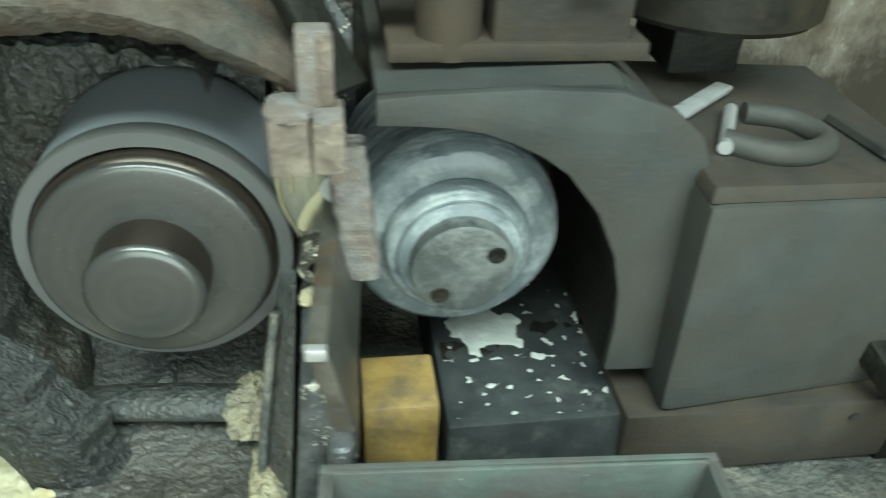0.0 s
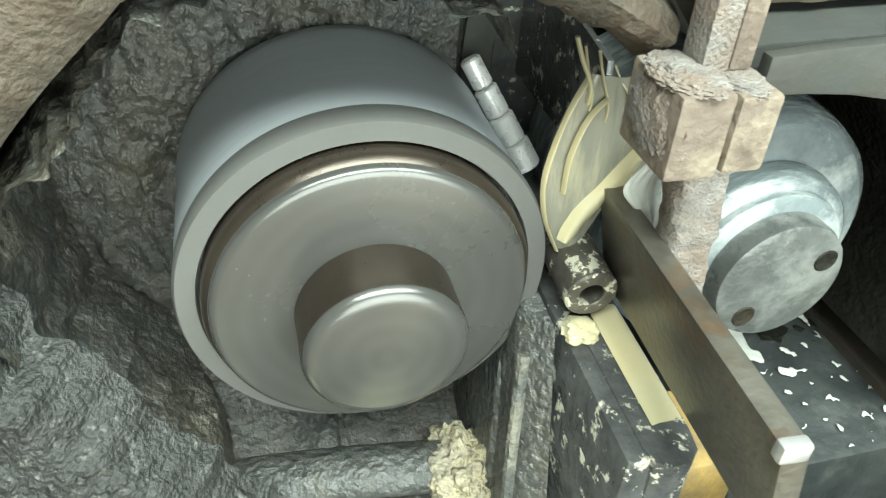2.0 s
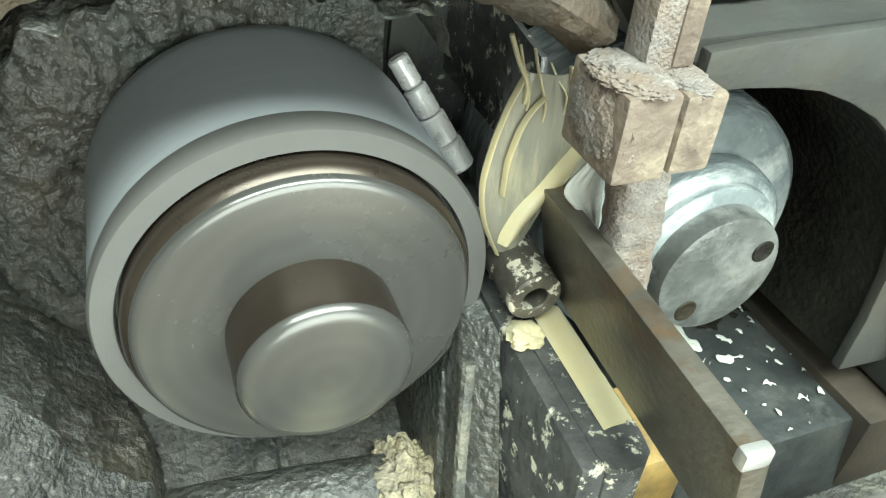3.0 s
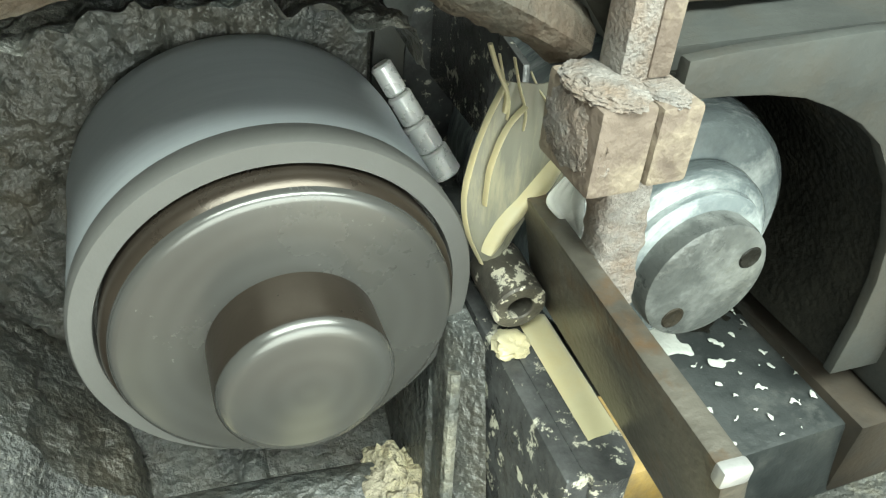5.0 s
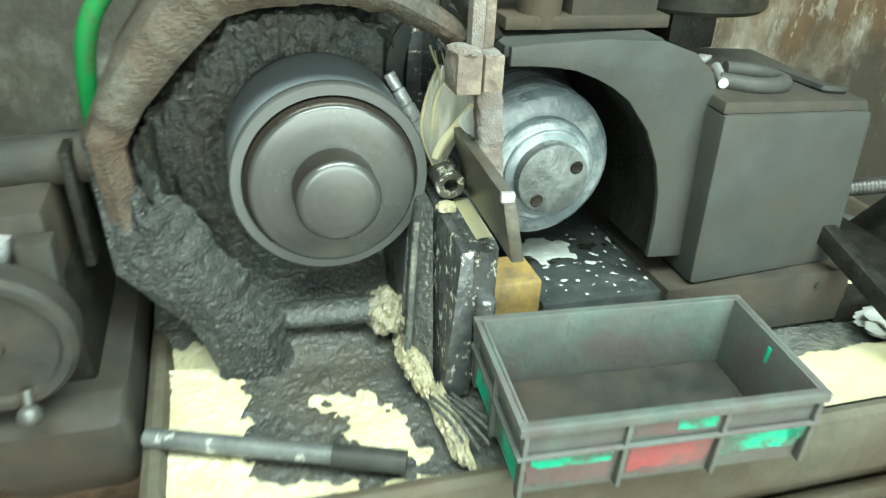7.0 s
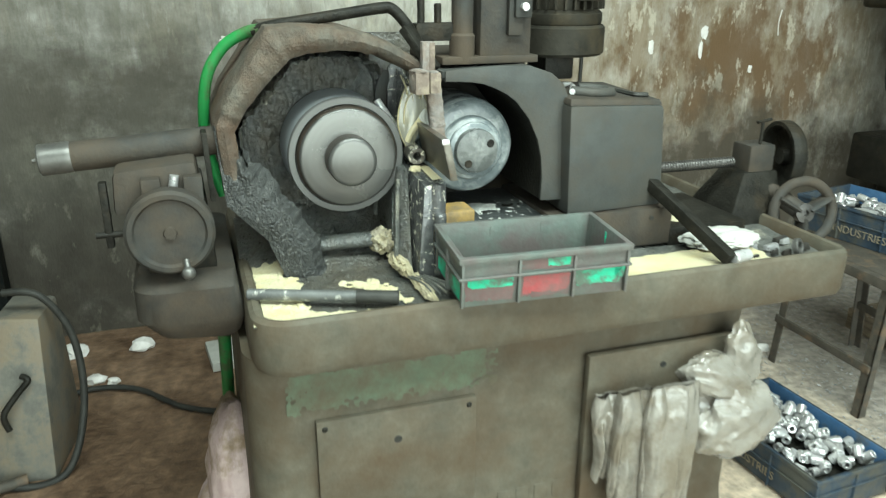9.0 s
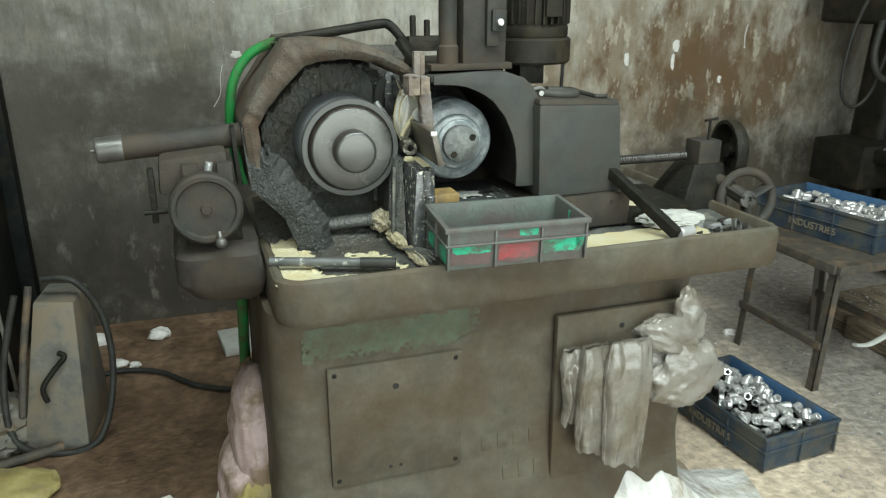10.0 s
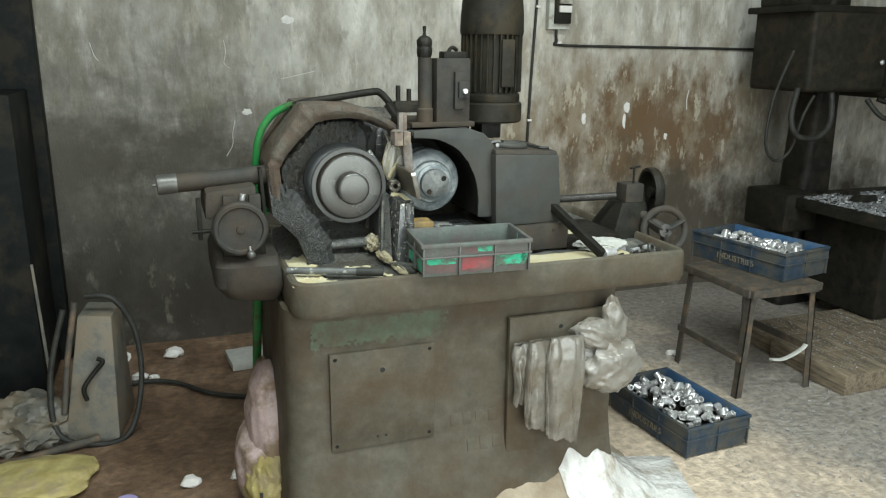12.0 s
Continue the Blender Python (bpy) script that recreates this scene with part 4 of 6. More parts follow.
part("coolant_edge", band([(x, 0.3, z) for x, z in [(0.358, 1.198), (0.348, 1.185), (0.341, 1.161), (0.34, 1.136)]], 0.0035, 3), M_CREAM, GR)
part("wet_film", curtain([(0.375, 1.171), (0.364, 1.155), (0.375, 1.139), (0.391, 1.12)], [(0.386, 1.164), (0.389, 1.151), (0.391, 1.134), (0.392, 1.119)], 0.272, 0.001, 4.3), M_WHITE, GR, "white film of coolant")

# regulating wheel and its guard
RX, RZ = 0.483, 1.08
rmat = Matrix.Translation((RX, 0.02, RZ)) @ Matrix.Rotation(radians(-90), 4, "X")
RW = part("regulating_wheel", lathe([(0.03, 0.45), (0.095, 0.45), (0.101, 0.444), (0.1015, 0.33), (0.1005, 0.30), (0.0965, 0.285), (0.088, 0.2785), (0.07, 0.2765), (0.04, 0.276)], rmat, 112), M_REG, GR, "regulating wheel, rubber, running wet with milky coolant")
part("collar", lathe([(0.03, 0.282), (0.066, 0.282), (0.0675, 0.272), (0.066, 0.262), (0.062, 0.258), (0.057, 0.2565), (0.056, 0.252), (0.052, 0.249), (0.03, 0.248)], rmat, 80), M_REG, RW, "wet stepped collar")
part("hub", lathe([(0.0455, 0.262), (0.046, 0.238), (0.0448, 0.2335), (0.041, 0.232), (0, 0.232)], rmat, 64), M_REGHUB, RW, "wet grey hub with two pin holes")
for a in (28, 232):
    x, z = RX + 0.032 * math.cos(radians(a)), RZ + 0.032 * math.sin(radians(a))
    part("pin_hole", lathe([(0.009, 0.2323), (0.0075, 0.2312), (0.0055, 0.2315), (0.004, 0.2318), (0, 0.2318)], Matrix.Translation((x, 0.02, z)) @ Matrix.Rotation(radians(-90), 4, "X"), 20), M_DARK, RW)

ARC = [(0.622, 0.968), (0.623, 1.02), (0.619, 1.062), (0.609, 1.1), (0.588, 1.144), (0.558, 1.181), (0.536, 1.197), (0.512, 1.209), (0.488, 1.218), (0.462, 1.2225), (0.435, 1.2245), (0.408, 1.225)]
OUT = [(0.408, 1.246), (0.44, 1.249), (0.52, 1.253), (0.59, 1.25), (0.635, 1.235), (0.662, 1.212), (0.672, 1.19), (0.682, 0.966)]


def skew(bm):
    """The guard stands at a very slight angle."""
    for v in bm.verts:
        v.co.y += 0.02 * (0.62 - v.co.x)
    return bm


part("wheel_guard", skew(prism(ARC + OUT, 0.234, 0.243, 0.002)), M_GREY, GR, "grey-painted arched guard plate")
# Guard cavity in near-black iron: the shade inside is put into the colour.
def shell_wall(u, v):
    x, z = along_line(ARC, u)
    return Vector((x + 0.002, 0.2435 + 0.23 * v, z + 0.001))
part("guard_shell", skew(sheet(44, 6, shell_wall, 0.004)), M_DARK, GR, "inner wall of the guard, coloured dark for the shade inside")
part("guard_back", box(0.40, 0.69, 0.49, 0.502, 0.90, 1.25, 0.003), M_DARK, GR, "gritty back of the guard, coloured dark for the shade inside")
part("guard_top", skew(hexa([(0.409, 0.258, 1.226), (0.6, 0.258, 1.226), (0.6, 0.58, 1.226), (0.409, 0.6, 1.226), (0.409, 0.258, 1.2425), (0.6, 0.258, 1.2485), (0.6, 0.58, 1.2485), (0.409, 0.6, 1.2425)], 0.002)), M_GREY, GR, "flat top of the wheel guard")
part("guard_shoulder", skew(hexa([(0.6, 0.258, 1.19), (0.674, 0.258, 1.16), (0.674, 0.6, 1.16), (0.6, 0.58, 1.19), (0.6, 0.258, 1.2485), (0.664, 0.258, 1.2), (0.664, 0.6, 1.2), (0.6, 0.58, 1.2485)], 0.002)), M_GREY, GR)
part("top_plate", box(0.42, 0.63, 0.295, 0.56, 1.2505, 1.266, 0.003), M_CAST, GR, "dark plate that carries motor and dresser")
part("slide", hexa([(0.47, 0.2, 0.85), (0.692, 0.2, 0.85), (0.692, 0.5, 0.85), (0.47, 0.5, 0.85), (0.471, 0.212, 0.927), (0.692, 0.214, 0.927), (0.692, 0.5, 0.927), (0.471, 0.5, 0.927)], 0.004), M_SLIDE, GR, "dark slide, splashed with coolant")
def splash(x, y):
    pool = 0.75 - math.hypot((x - 0.53) / 0.05, (y - 0.35) / 0.05)
    spots = 0.95 * fbm((x, y, 9), 75) - 0.27 - 2.2 * math.hypot(x - 0.575, (y - 0.3) * 1.2)
    return max(pool * 1.3 + 0.5 * fbm((x, y, 1), 30), spots)


def grit(x, y):
    return 0.8 - abs(y - 0.32 - 0.2 * (x - 0.5)) / 0.03 + 0.9 * fbm((x, y, 4), 50) - 0.6


part("coolant_splash", film(0.476, 0.688, 0.218, 0.45, splash, 0.0765, 150, 150), M_WHITE, GR, "white splashes of coolant on the slide")["kind"] = "stuff"
part("grit_band", film(0.476, 0.688, 0.22, 0.45, grit, 0.0762, 110, 110), M_DARK, GR, "band of dark grit on the slide")["kind"] = "stuff"

# gear box beside it, with tools on top
part("gear_box", hexa([(0.670, 0.200, 0.938), (0.922, 0.226, 0.934), (0.912, 0.472, 0.938), (0.677, 0.462, 0.938), (0.659, 0.192, 1.174), (0.895, 0.212, 1.162), (0.894, 0.472, 1.168), (0.667, 0.462, 1.180)], 0.012), M_GREY, GR, "grey-painted gear box with rounded edges")
part("box_lid", hexa([(0.661, 0.198, 1.173), (0.892, 0.218, 1.161), (0.889, 0.467, 1.167), (0.667, 0.457, 1.179), (0.665, 0.203, 1.186), (0.888, 0.223, 1.173), (0.885, 0.462, 1.179), (0.671, 0.452, 1.191)], 0.003), M_CAST, GR, "flat lid, brown with oil")
part("saddle", box(0.64, 0.935, 0.2, 0.56, 0.85, 0.936, 0.005), M_CAST, GR, "brown cast saddle below the gear box")
part("bolt_hole", rod((0.88, 0.197, 0.915), (0.88, 0.205, 0.915), 0.005), M_BLACK, GR)
part("bed_way", box(0.93, 1.14, 0.2, 0.45, 0.84, 0.885, 0.004), M_DARK, GR, "dark bed way")

# motor standing on the guard
MX, MY = 0.744, 0.44
MO = part("motor", lathe([(0, 1.33), (0.075, 1.33), (0.086, 1.345), (0.088, 1.36), (0.088, 1.54), (0.08, 1.55), (0, 1.55)], Matrix.Translation((MX, MY, 0)), 48), M_MOTOR, GR, "black upright electric motor")
part("fan_cowl", lathe([(0, 1.535), (0.103, 1.535), (0.106, 1.545), (0.104, 1.60), (0.1, 1.64), (0.094, 1.70), (0.07, 1.72), (0, 1.722)], Matrix.Translation((MX, MY, 0)), 48), M_MOTOR, MO, "domed fan cowl")
for k in range(30):
    part("fin", box(0.084, 0.102, -0.0022, 0.0022, 1.352, 1.538, 0.0, m=Matrix.Translation((MX, MY, 0)) @ Matrix.Rotation(2 * math.pi * k / 30, 4, "Z")), M_MOTOR, MO, smooth=False)
part("terminal_box", box(MX - 0.01, MX + 0.035, MY - 0.112, MY - 0.08, 1.37, 1.52, 0.005), M_MOTOR, MO)
part("end_flange", lathe([(0, 1.318), (0.095, 1.318), (0.098, 1.324), (0.098, 1.342), (0.09, 1.35), (0, 1.35)], Matrix.Translation((MX, MY, 0)), 40), M_MOTOR, MO)
part("pulley_cover", lathe([(0, 1.252), (0.1, 1.252), (0.106, 1.258), (0.106, 1.312), (0.1, 1.318), (0, 1.318)], Matrix.Translation((MX, MY, 0)), 48), M_MOTOR, MO, "round black pulley cover")
part("foot", box(MX - 0.05, MX + 0.02, MY - 0.05, MY + 0.05, 1.2, 1.256, 0.004), M_DARK, MO)

# wheel dressing slide
DR = part("dresser", box(0.5, 0.612, 0.30, 0.36, 1.256, 1.455, 0.005), M_CAST, GR, "upright wheel dressing slide, dark iron")
part("column", lathe([(0, 1.245), (0.026, 1.245), (0.026, 1.30), (0.022, 1.305), (0.022, 1.455), (0, 1.456)], Matrix.Translation((0.468, 0.32, 0)), 32), M_CAST, DR, "round iron column")
part("cap", lathe([(0, 1.456), (0.021, 1.456), (0.024, 1.47), (0.024, 1.484), (0.0225, 1.486), (0.0225, 1.491), (0.024, 1.494), (0.024, 1.507), (0.017, 1.517), (0.006, 1.522), (0.004, 1.53), (0.006, 1.545), (0.005, 1.549), (0, 1.549)], Matrix.Translation((0.466, 0.32, 0)), 28), M_DARK, DR, "knurled adjusting cap")
part("slide_plate", box(0.556, 0.588, 0.286, 0.302, 1.30, 1.415, 0.003), M_CAST, DR)
part("lug", box(0.566, 0.602, 0.276, 0.292, 1.335, 1.385, 0.003), M_CAST, DR)
part("bolt", rod((0.584, 0.278, 1.356), (0.584, 0.266, 1.356), 0.0085, 0.002), M_STEEL, DR, "bright bolt head")
part("bracket_top", box(0.525, 0.60, 0.305, 0.355, 1.453, 1.475, 0.004), M_DARK, DR)
part("wing", tube([(0.545, 0.33, 1.47), (0.56, 0.33, 1.487), (0.578, 0.33, 1.478)], 0.006, 6), M_DARK, DR)
part("cross_bar", box(0.37, 0.455, 0.315, 0.345, 1.29, 1.325, 0.004), M_DARK, DR, "black cross bar")
for x in (0.384, 0.419):
    part("stud", rod((x, 0.33, 1.32), (x, 0.33, 1.372 - (x > 0.4) * 0.01), 0.0075, 0.002), M_DARK, DR)

DR.location = (0.002, 0.0, 0.006)

# in-feed screw, its bracket and two handwheels
part("feed_screw", lathe([(0, 0.0)] + [(0.0115 if k % 2 else 0.0138, 0.31 * k / 80) for k in range(81)] + [(0, 0.31)], along((0.89, 0.35, 0.985), (1.24, 0.35, 0.985)), 20), M_FEED, GR, "long threaded feed screw")
FB = part("feed_bracket", box(1.225, 1.30, 0.315, 0.385, 0.952, 1.03, 0.008), M_CAST, GR, "cast feed bracket")
part("pedestal", hexa([(1.15, 0.27, 0.84), (1.31, 0.27, 0.84), (1.31, 0.46, 0.84), (1.15, 0.46, 0.84), (1.21, 0.31, 0.965), (1.31, 0.31, 0.965), (1.31, 0.4, 0.965), (1.21, 0.4, 0.965)], 0.006), M_DARK, FB, "dark cast pedestal")
part("neck", rod((1.275, 0.33, 0.93), (1.35, 0.255, 0.87), 0.022, 0.004), M_CAST, FB)
part("oil_cup", rod((1.262, 0.33, 1.03), (1.262, 0.33, 1.085), 0.004), M_DARK, FB)
part("tee_handle", rod((1.245, 0.33, 1.085), (1.285, 0.33, 1.09), 0.004), M_DARK, FB)


def handwheel(name, m, r, spokes, solid=False):
    if solid:
        body = lathe([(0, 0.0), (0.02, 0.0), (0.024, 0.018), (0.05, 0.022), (r - 0.02, 0.012), (r - 0.012, -0.01), (r - 0.002, -0.01), (r, 0.0), (r, 0.018), (r - 0.006, 0.026), (r - 0.02, 0.024), (0.05, 0.032), (0.02, 0.034), (0, 0.034)], m, 56)
        return part(name, body, M_DARK, GR, "black dished handwheel with a bright worn rim")
    ring = lathe([(r + 0.013 * math.cos(a), 0.012 * math.sin(a)) for a in (2 * math.pi * k / 10 for k in range(10))], m, 56, True)
    ob = part(name, ring, M_CAST, GR, "iron handwheel, rim polished by use")
    for k in range(spokes):
        a = 2 * math.pi * k / spokes + 0.5
        p, q = m @ Vector((0.015 * math.cos(a), 0.015 * math.sin(a), 0)), m @ Vector((r * math.cos(a), r * math.sin(a), 0))
        part("spoke", tube([p, p.lerp(q, 0.5), q], 0.021, 4, 12, 0.35), M_CAST, ob)
    part("boss", lathe([(0, -0.014), (0.02, -0.014), (0.024, -0.008), (0.024, 0.014), (0.008, 0.016), (0.007, 0.008), (0, 0.008)], m, 28), M_FEED, ob)
    return ob


handwheel("handwheel", Matrix.Translation((1.345, 0.35, 0.99)) @ Matrix.Rotation(radians(90), 4, "Y") @ Matrix.Rotation(radians(12), 4, "X"), 0.09, 3, True)
handwheel("handwheel", along((1.352, 0.25, 0.868), (1.33, 0.14, 0.888)), 0.078, 3)
part("lever_bar", box(-0.013, 0.013, -0.013, 0.013, 0, 0.30, 0.003, m=along((0.957, 0.018, 0.872), (0.884, 0.235, 0.992))), M_DARK, GR, "dark flat bar leaning on the tray rim")
part("bar_sleeve", rod((0.965, 0.02, 0.874), (1.01, 0.03, 0.874), 0.013, 0.002), M_STEEL, GR, "bright steel sleeve")

# left end: swing arm with quill, dial and bracket
LE = part("end_casting", loft([[(x, y, z) for x, y in rounded(a, b, c, 0.55, (0.05, 0.02, 0.03, 0.05))] for z, a, b, c in ((0.765, -0.09, -0.03, 0.2), (0.79, -0.17, -0.02, 0.16), (0.83, -0.2, -0.01, 0.14), (0.89, -0.2, -0.02, 0.14), (0.91, -0.19, -0.02, 0.17))]), M_CAST, GR, "rounded grey-brown end casting")
part("web", hexa([(-0.17, 0.2, 0.9), (-0.05, 0.2, 0.9), (-0.05, 0.5, 0.9), (-0.17, 0.5, 0.9), (-0.175, 0.19, 1.03), (-0.06, 0.19, 1.03), (-0.06, 0.5, 1.03), (-0.175, 0.5, 1.03)], 0.008), M_DARK, LE)
part("bracket", hexa([(-0.215, 0.2, 1.02), (-0.065, 0.2, 1.02), (-0.065, 0.45, 1.02), (-0.215, 0.45, 1.02), (-0.21, 0.205, 1.098), (-0.07, 0.205, 1.11), (-0.07, 0.45, 1.11), (-0.21, 0.45, 1.098)], 0.012), M_CAST, LE, "square bracket with rounded edges")
part("quill", rod((-0.33, 0.30, 1.108), (0.0, 0.30, 1.128), 0.027, 0.004, 32), M_CAST, LE, "thick round quill")
part("quill_end", lathe([(0, 0), (0.026, 0), (0.0285, 0.003)] + [(0.0285 if k % 2 else 0.0278, 0.004 + 0.004 * k) for k in range(12)] + [(0.027, 0.055), (0, 0.055)], along((-0.334, 0.30, 1.1078), (-0.2, 0.30, 1.116)), 32), M_DARKST2, LE, "bright ringed steel collar")
part("pin", rod((-0.345, 0.30, 1.107), (-0.33, 0.30, 1.108), 0.004), M_DARKST2, LE)
part("dial", lathe([(0, 0), (0.058, 0), (0.062, -0.006), (0.070, -0.006), (0.0755, 0.0), (0.0755, 0.03), (0.07, 0.036), (0, 0.036)], Matrix.Translation((-0.124, 0.145, 1.0)) @ Matrix.Rotation(radians(-90), 4, "X"), 56), M_CAST, LE, "round dished dial with a worn rim")
part("dial_centre", lathe([(0, -0.006), (0.01, -0.006), (0.012, 0.0), (0, 0.001)], Matrix.Translation((-0.124, 0.145, 1.0)) @ Matrix.Rotation(radians(-90), 4, "X"), 20), M_CAST, LE)
for x in (-0.148, -0.078):
    part("slot_post", box(x - 0.016, x + 0.016, 0.178, 0.205, 1.02, 1.088, 0.003), M_CAST, LE)
part("slot_rod", rod((-0.12, 0.2, 1.03), (-0.108, 0.2, 1.088), 0.008), M_STEEL, LE, "bright rod in the slot")
part("knob", lump((-0.101, 0.125, 0.93), (0.012, 0.012, 0.012), 0.02, 1, 3), M_DARKST2, LE, "worn steel ball knob")
part("knob_stem", rod((-0.103, 0.14, 0.95), (-0.101, 0.127, 0.932), 0.005), M_DARKST2, LE)
part("clip", box(-0.235, -0.222, 0.21, 0.23, 0.96, 1.08, 0.003), M_DARK, LE)
part("clip_pin", rod((-0.25, 0.215, 0.985), (-0.2, 0.215, 0.985), 0.006), M_DARK, LE)
part("hood_flap", hexa([(-0.05, 0.25, 1.02), (-0.04, 0.25, 1.02), (-0.04, 0.32, 1.02), (-0.05, 0.32, 1.02), (-0.056, 0.25, 1.15), (-0.046, 0.25, 1.15), (-0.046, 0.32, 1.15), (-0.056, 0.32, 1.15)], 0.002), M_DARK, GR, "loose iron flap beside the hood")

# ---------------------------------------------------------------- work pieces
def bushing_bm(r, h, ri, m):
    return lathe([(ri, 0.001), (ri + 0.001, 0), (r - 0.0015, 0), (r, 0.0015), (r, h - 0.0015), (r - 0.0015, h), (ri + 0.001, h), (ri, h - 0.001)], m, 24, True)


def bushing(name, m, r, h, ri, material, label, group):
    ob = link(name, bushing_bm(r, h, ri, Matrix.Identity(4)), material)
    ob.matrix_basis = m
    return tagged(ob, label, "bushing", group)


bushing("bushing", along((0.359, 0.271, 1.074), (0.36, 0.329, 1.078)), 0.018, 0.045, 0.0085, M_FLECK, "dark steel bushing flecked with coolant, on the blade", "bushings in the grinder")
for k in range(4):
    a = Vector((0.362, 0.41, 1.086)).lerp(Vector((0.317, 0.438, 1.166)), k / 4)
    b = Vector((0.362, 0.41, 1.086)).lerp(Vector((0.317, 0.438, 1.166)), (k + 0.97) / 4)
    bushing("bushing", along(a, b), 0.0115 - 0.0012 * k, (b - a).length, 0.0055, M_ROW, "bright ground steel bushing in a row behind the wheel", "bushings in the grinder")

# ---------------------------------------------------------------- crates
def crate(name, label, group, lx, ly, h, main, bright, at, yaw, ribs_x, ribs_y, smear=()):
    ob = thing(name, label, "crate", group, at, yaw)
    w, t = 0.006, 0.012
    part("bottom", box(-lx / 2 + t, lx / 2 - t, -ly / 2 + t, ly / 2 - t, 0.0, 0.006, 0.001), main, ob)
    walls = []
    for sx, sy in ((0, -1), (0, 1), (-1, 0), (1, 0)):
        if sy:
            b = hexa([(-lx / 2 + t, sy * (ly / 2 - t) - w / 2, 0), (lx / 2 - t, sy * (ly / 2 - t) - w / 2, 0), (lx / 2 - t, sy * (ly / 2 - t) + w / 2, 0), (-lx / 2 + t, sy * (ly / 2 - t) + w / 2, 0),
                      (-lx / 2 + 0.006, sy * (ly / 2 - 0.006) - w / 2, h), (lx / 2 - 0.006, sy * (ly / 2 - 0.006) - w / 2, h), (lx / 2 - 0.006, sy * (ly / 2 - 0.006) + w / 2, h), (-lx / 2 + 0.006, sy * (ly / 2 - 0.006) + w / 2, h)], 0.001)
        else:
            b = hexa([(sx * (lx / 2 - t) - w / 2, -ly / 2 + t, 0), (sx * (lx / 2 - t) + w / 2, -ly / 2 + t, 0), (sx * (lx / 2 - t) + w / 2, ly / 2 - t, 0), (sx * (lx / 2 - t) - w / 2, ly / 2 - t, 0),
                      (sx * (lx / 2 - 0.006) - w / 2, -ly / 2 + 0.006, h), (sx * (lx / 2 - 0.006) + w / 2, -ly / 2 + 0.006, h), (sx * (lx / 2 - 0.006) + w / 2, ly / 2 - 0.006, h), (sx * (lx / 2 - 0.006) - w / 2, ly / 2 - 0.006, h)], 0.001)
        # Blue crates take the brighter colour on their +x side.
        walls.append(part("side", b, bright if (sx == 1 and name == "blue_crate") else main, ob))
    # rim and mid flange
    for z0, z1, d in ((h - 0.012, h, 0.008), (h * 0.56, h * 0.56 + 0.005, 0.004)):
        bm = box(-lx / 2 - 0.002, lx / 2 + 0.002, -ly / 2 - 0.002, -ly / 2 + d, z0, z1, 0.002)
        box(-lx / 2 - 0.002, lx / 2 + 0.002, ly / 2 - d, ly / 2 + 0.002, z0, z1, 0.002, bm=bm)
        box(-lx / 2 - 0.002, -lx / 2 + d, -ly / 2 + d, ly / 2 - d, z0, z1, 0.002, bm=bm)
        box(lx / 2 - d, lx / 2 + 0.002, -ly / 2 + d, ly / 2 - d, z0, z1, 0.002, bm=bm)
        part("rim" if z1 == h else "flange", bm, main, ob)
    for sy in (-1, 1):
        for k in range(ribs_x + 1):
            x = -lx / 2 + 0.006 + (lx - 0.012) * k / ribs_x
            part("rib", box(x - 0.0025, x + 0.0025, sy * (ly / 2 - 0.005) - 0.006, sy * (ly / 2 - 0.005) + 0.006, 0.002, h - 0.01, 0.001), main, ob)
    for sx in (-1, 1):
        for k in range(1, ribs_y):
            y = -ly / 2 + 0.006 + (ly - 0.012) * k / ribs_y
            part("rib", box(sx * (lx / 2 - 0.005) - 0.006, sx * (lx / 2 - 0.005) + 0.006, y - 0.0025, y + 0.0025, 0.002, h - 0.01, 0.001), bright if sx == 1 else main, ob)
    return ob


GC = crate("green_crate", "small grimy green plastic crate with red paint smears on the tray", "", 0.33, 0.178, 0.098, M_GCRATE, M_GBRIGHT, (0.52, 0.062, 0.8665), -3.4, 3, 2)
GC.matrix_basis = pose(0.516, 0.052, 0.8668, 2.5, 0, -3.4)


def smear(x0, x1, z0, z1, seed, y=-0.0811):
    """A ragged patch of old paint on a panel of the crate's front."""
    return ragged(60, 40, lambda u, v: Vector((x0 + (x1 - x0) * u, y - 0.012 * (z0 + (z1 - z0) * v) / 0.1 * 0.5, z0 + (z1 - z0) * v)),
                  lambda u, v: min(u / 0.1, (1 - u) / 0.1, v / 0.25, (1 - v) / 0.05) + 0.9 * noise.noise(Vector((u * 5, v * 3, seed))) + 0.4 * noise.noise(Vector((u * 16, v * 9, seed + 2))) - 0.25 + 0.4 * v)


M_MAROON = mat("faded_maroon_paint", (0.105, 0.062, 0.06), (0.15, 0.085, 0.082), 22, 0.6, 0.0, 0.2, 100, (0.1, 0.1, 0.09), 16, 0.4, width=0.3)
for x0, x1, z0, z1, m, k in ((-0.155, -0.06, 0.006, 0.05, M_MAROON, 1), (-0.05, 0.05, 0.006, 0.05, M_MAROON, 4), (-0.05, 0.05, 0.062, 0.084, M_MAROON, 7)):
    part("paint_smear", smear(x0, x1, z0, z1, k), m, GC, smooth=False)
for x0, x1, z0, z1, m, k in ((-0.15, -0.062, 0.035, 0.053, M_GBRIGHT, 2), (-0.045, 0.047, 0.014, 0.052, M_RED, 3), (0.057, 0.15, 0.02, 0.054, M_GBRIGHT, 5), (0.0, 0.045, 0.066, 0.084, M_GBRIGHT, 8), (0.135, 0.158, 0.03, 0.054, M_GBRIGHT, 9)):
    part("paint_smear", smear(x0, x1, z0, z1, k, -0.0817), m, GC, smooth=False)
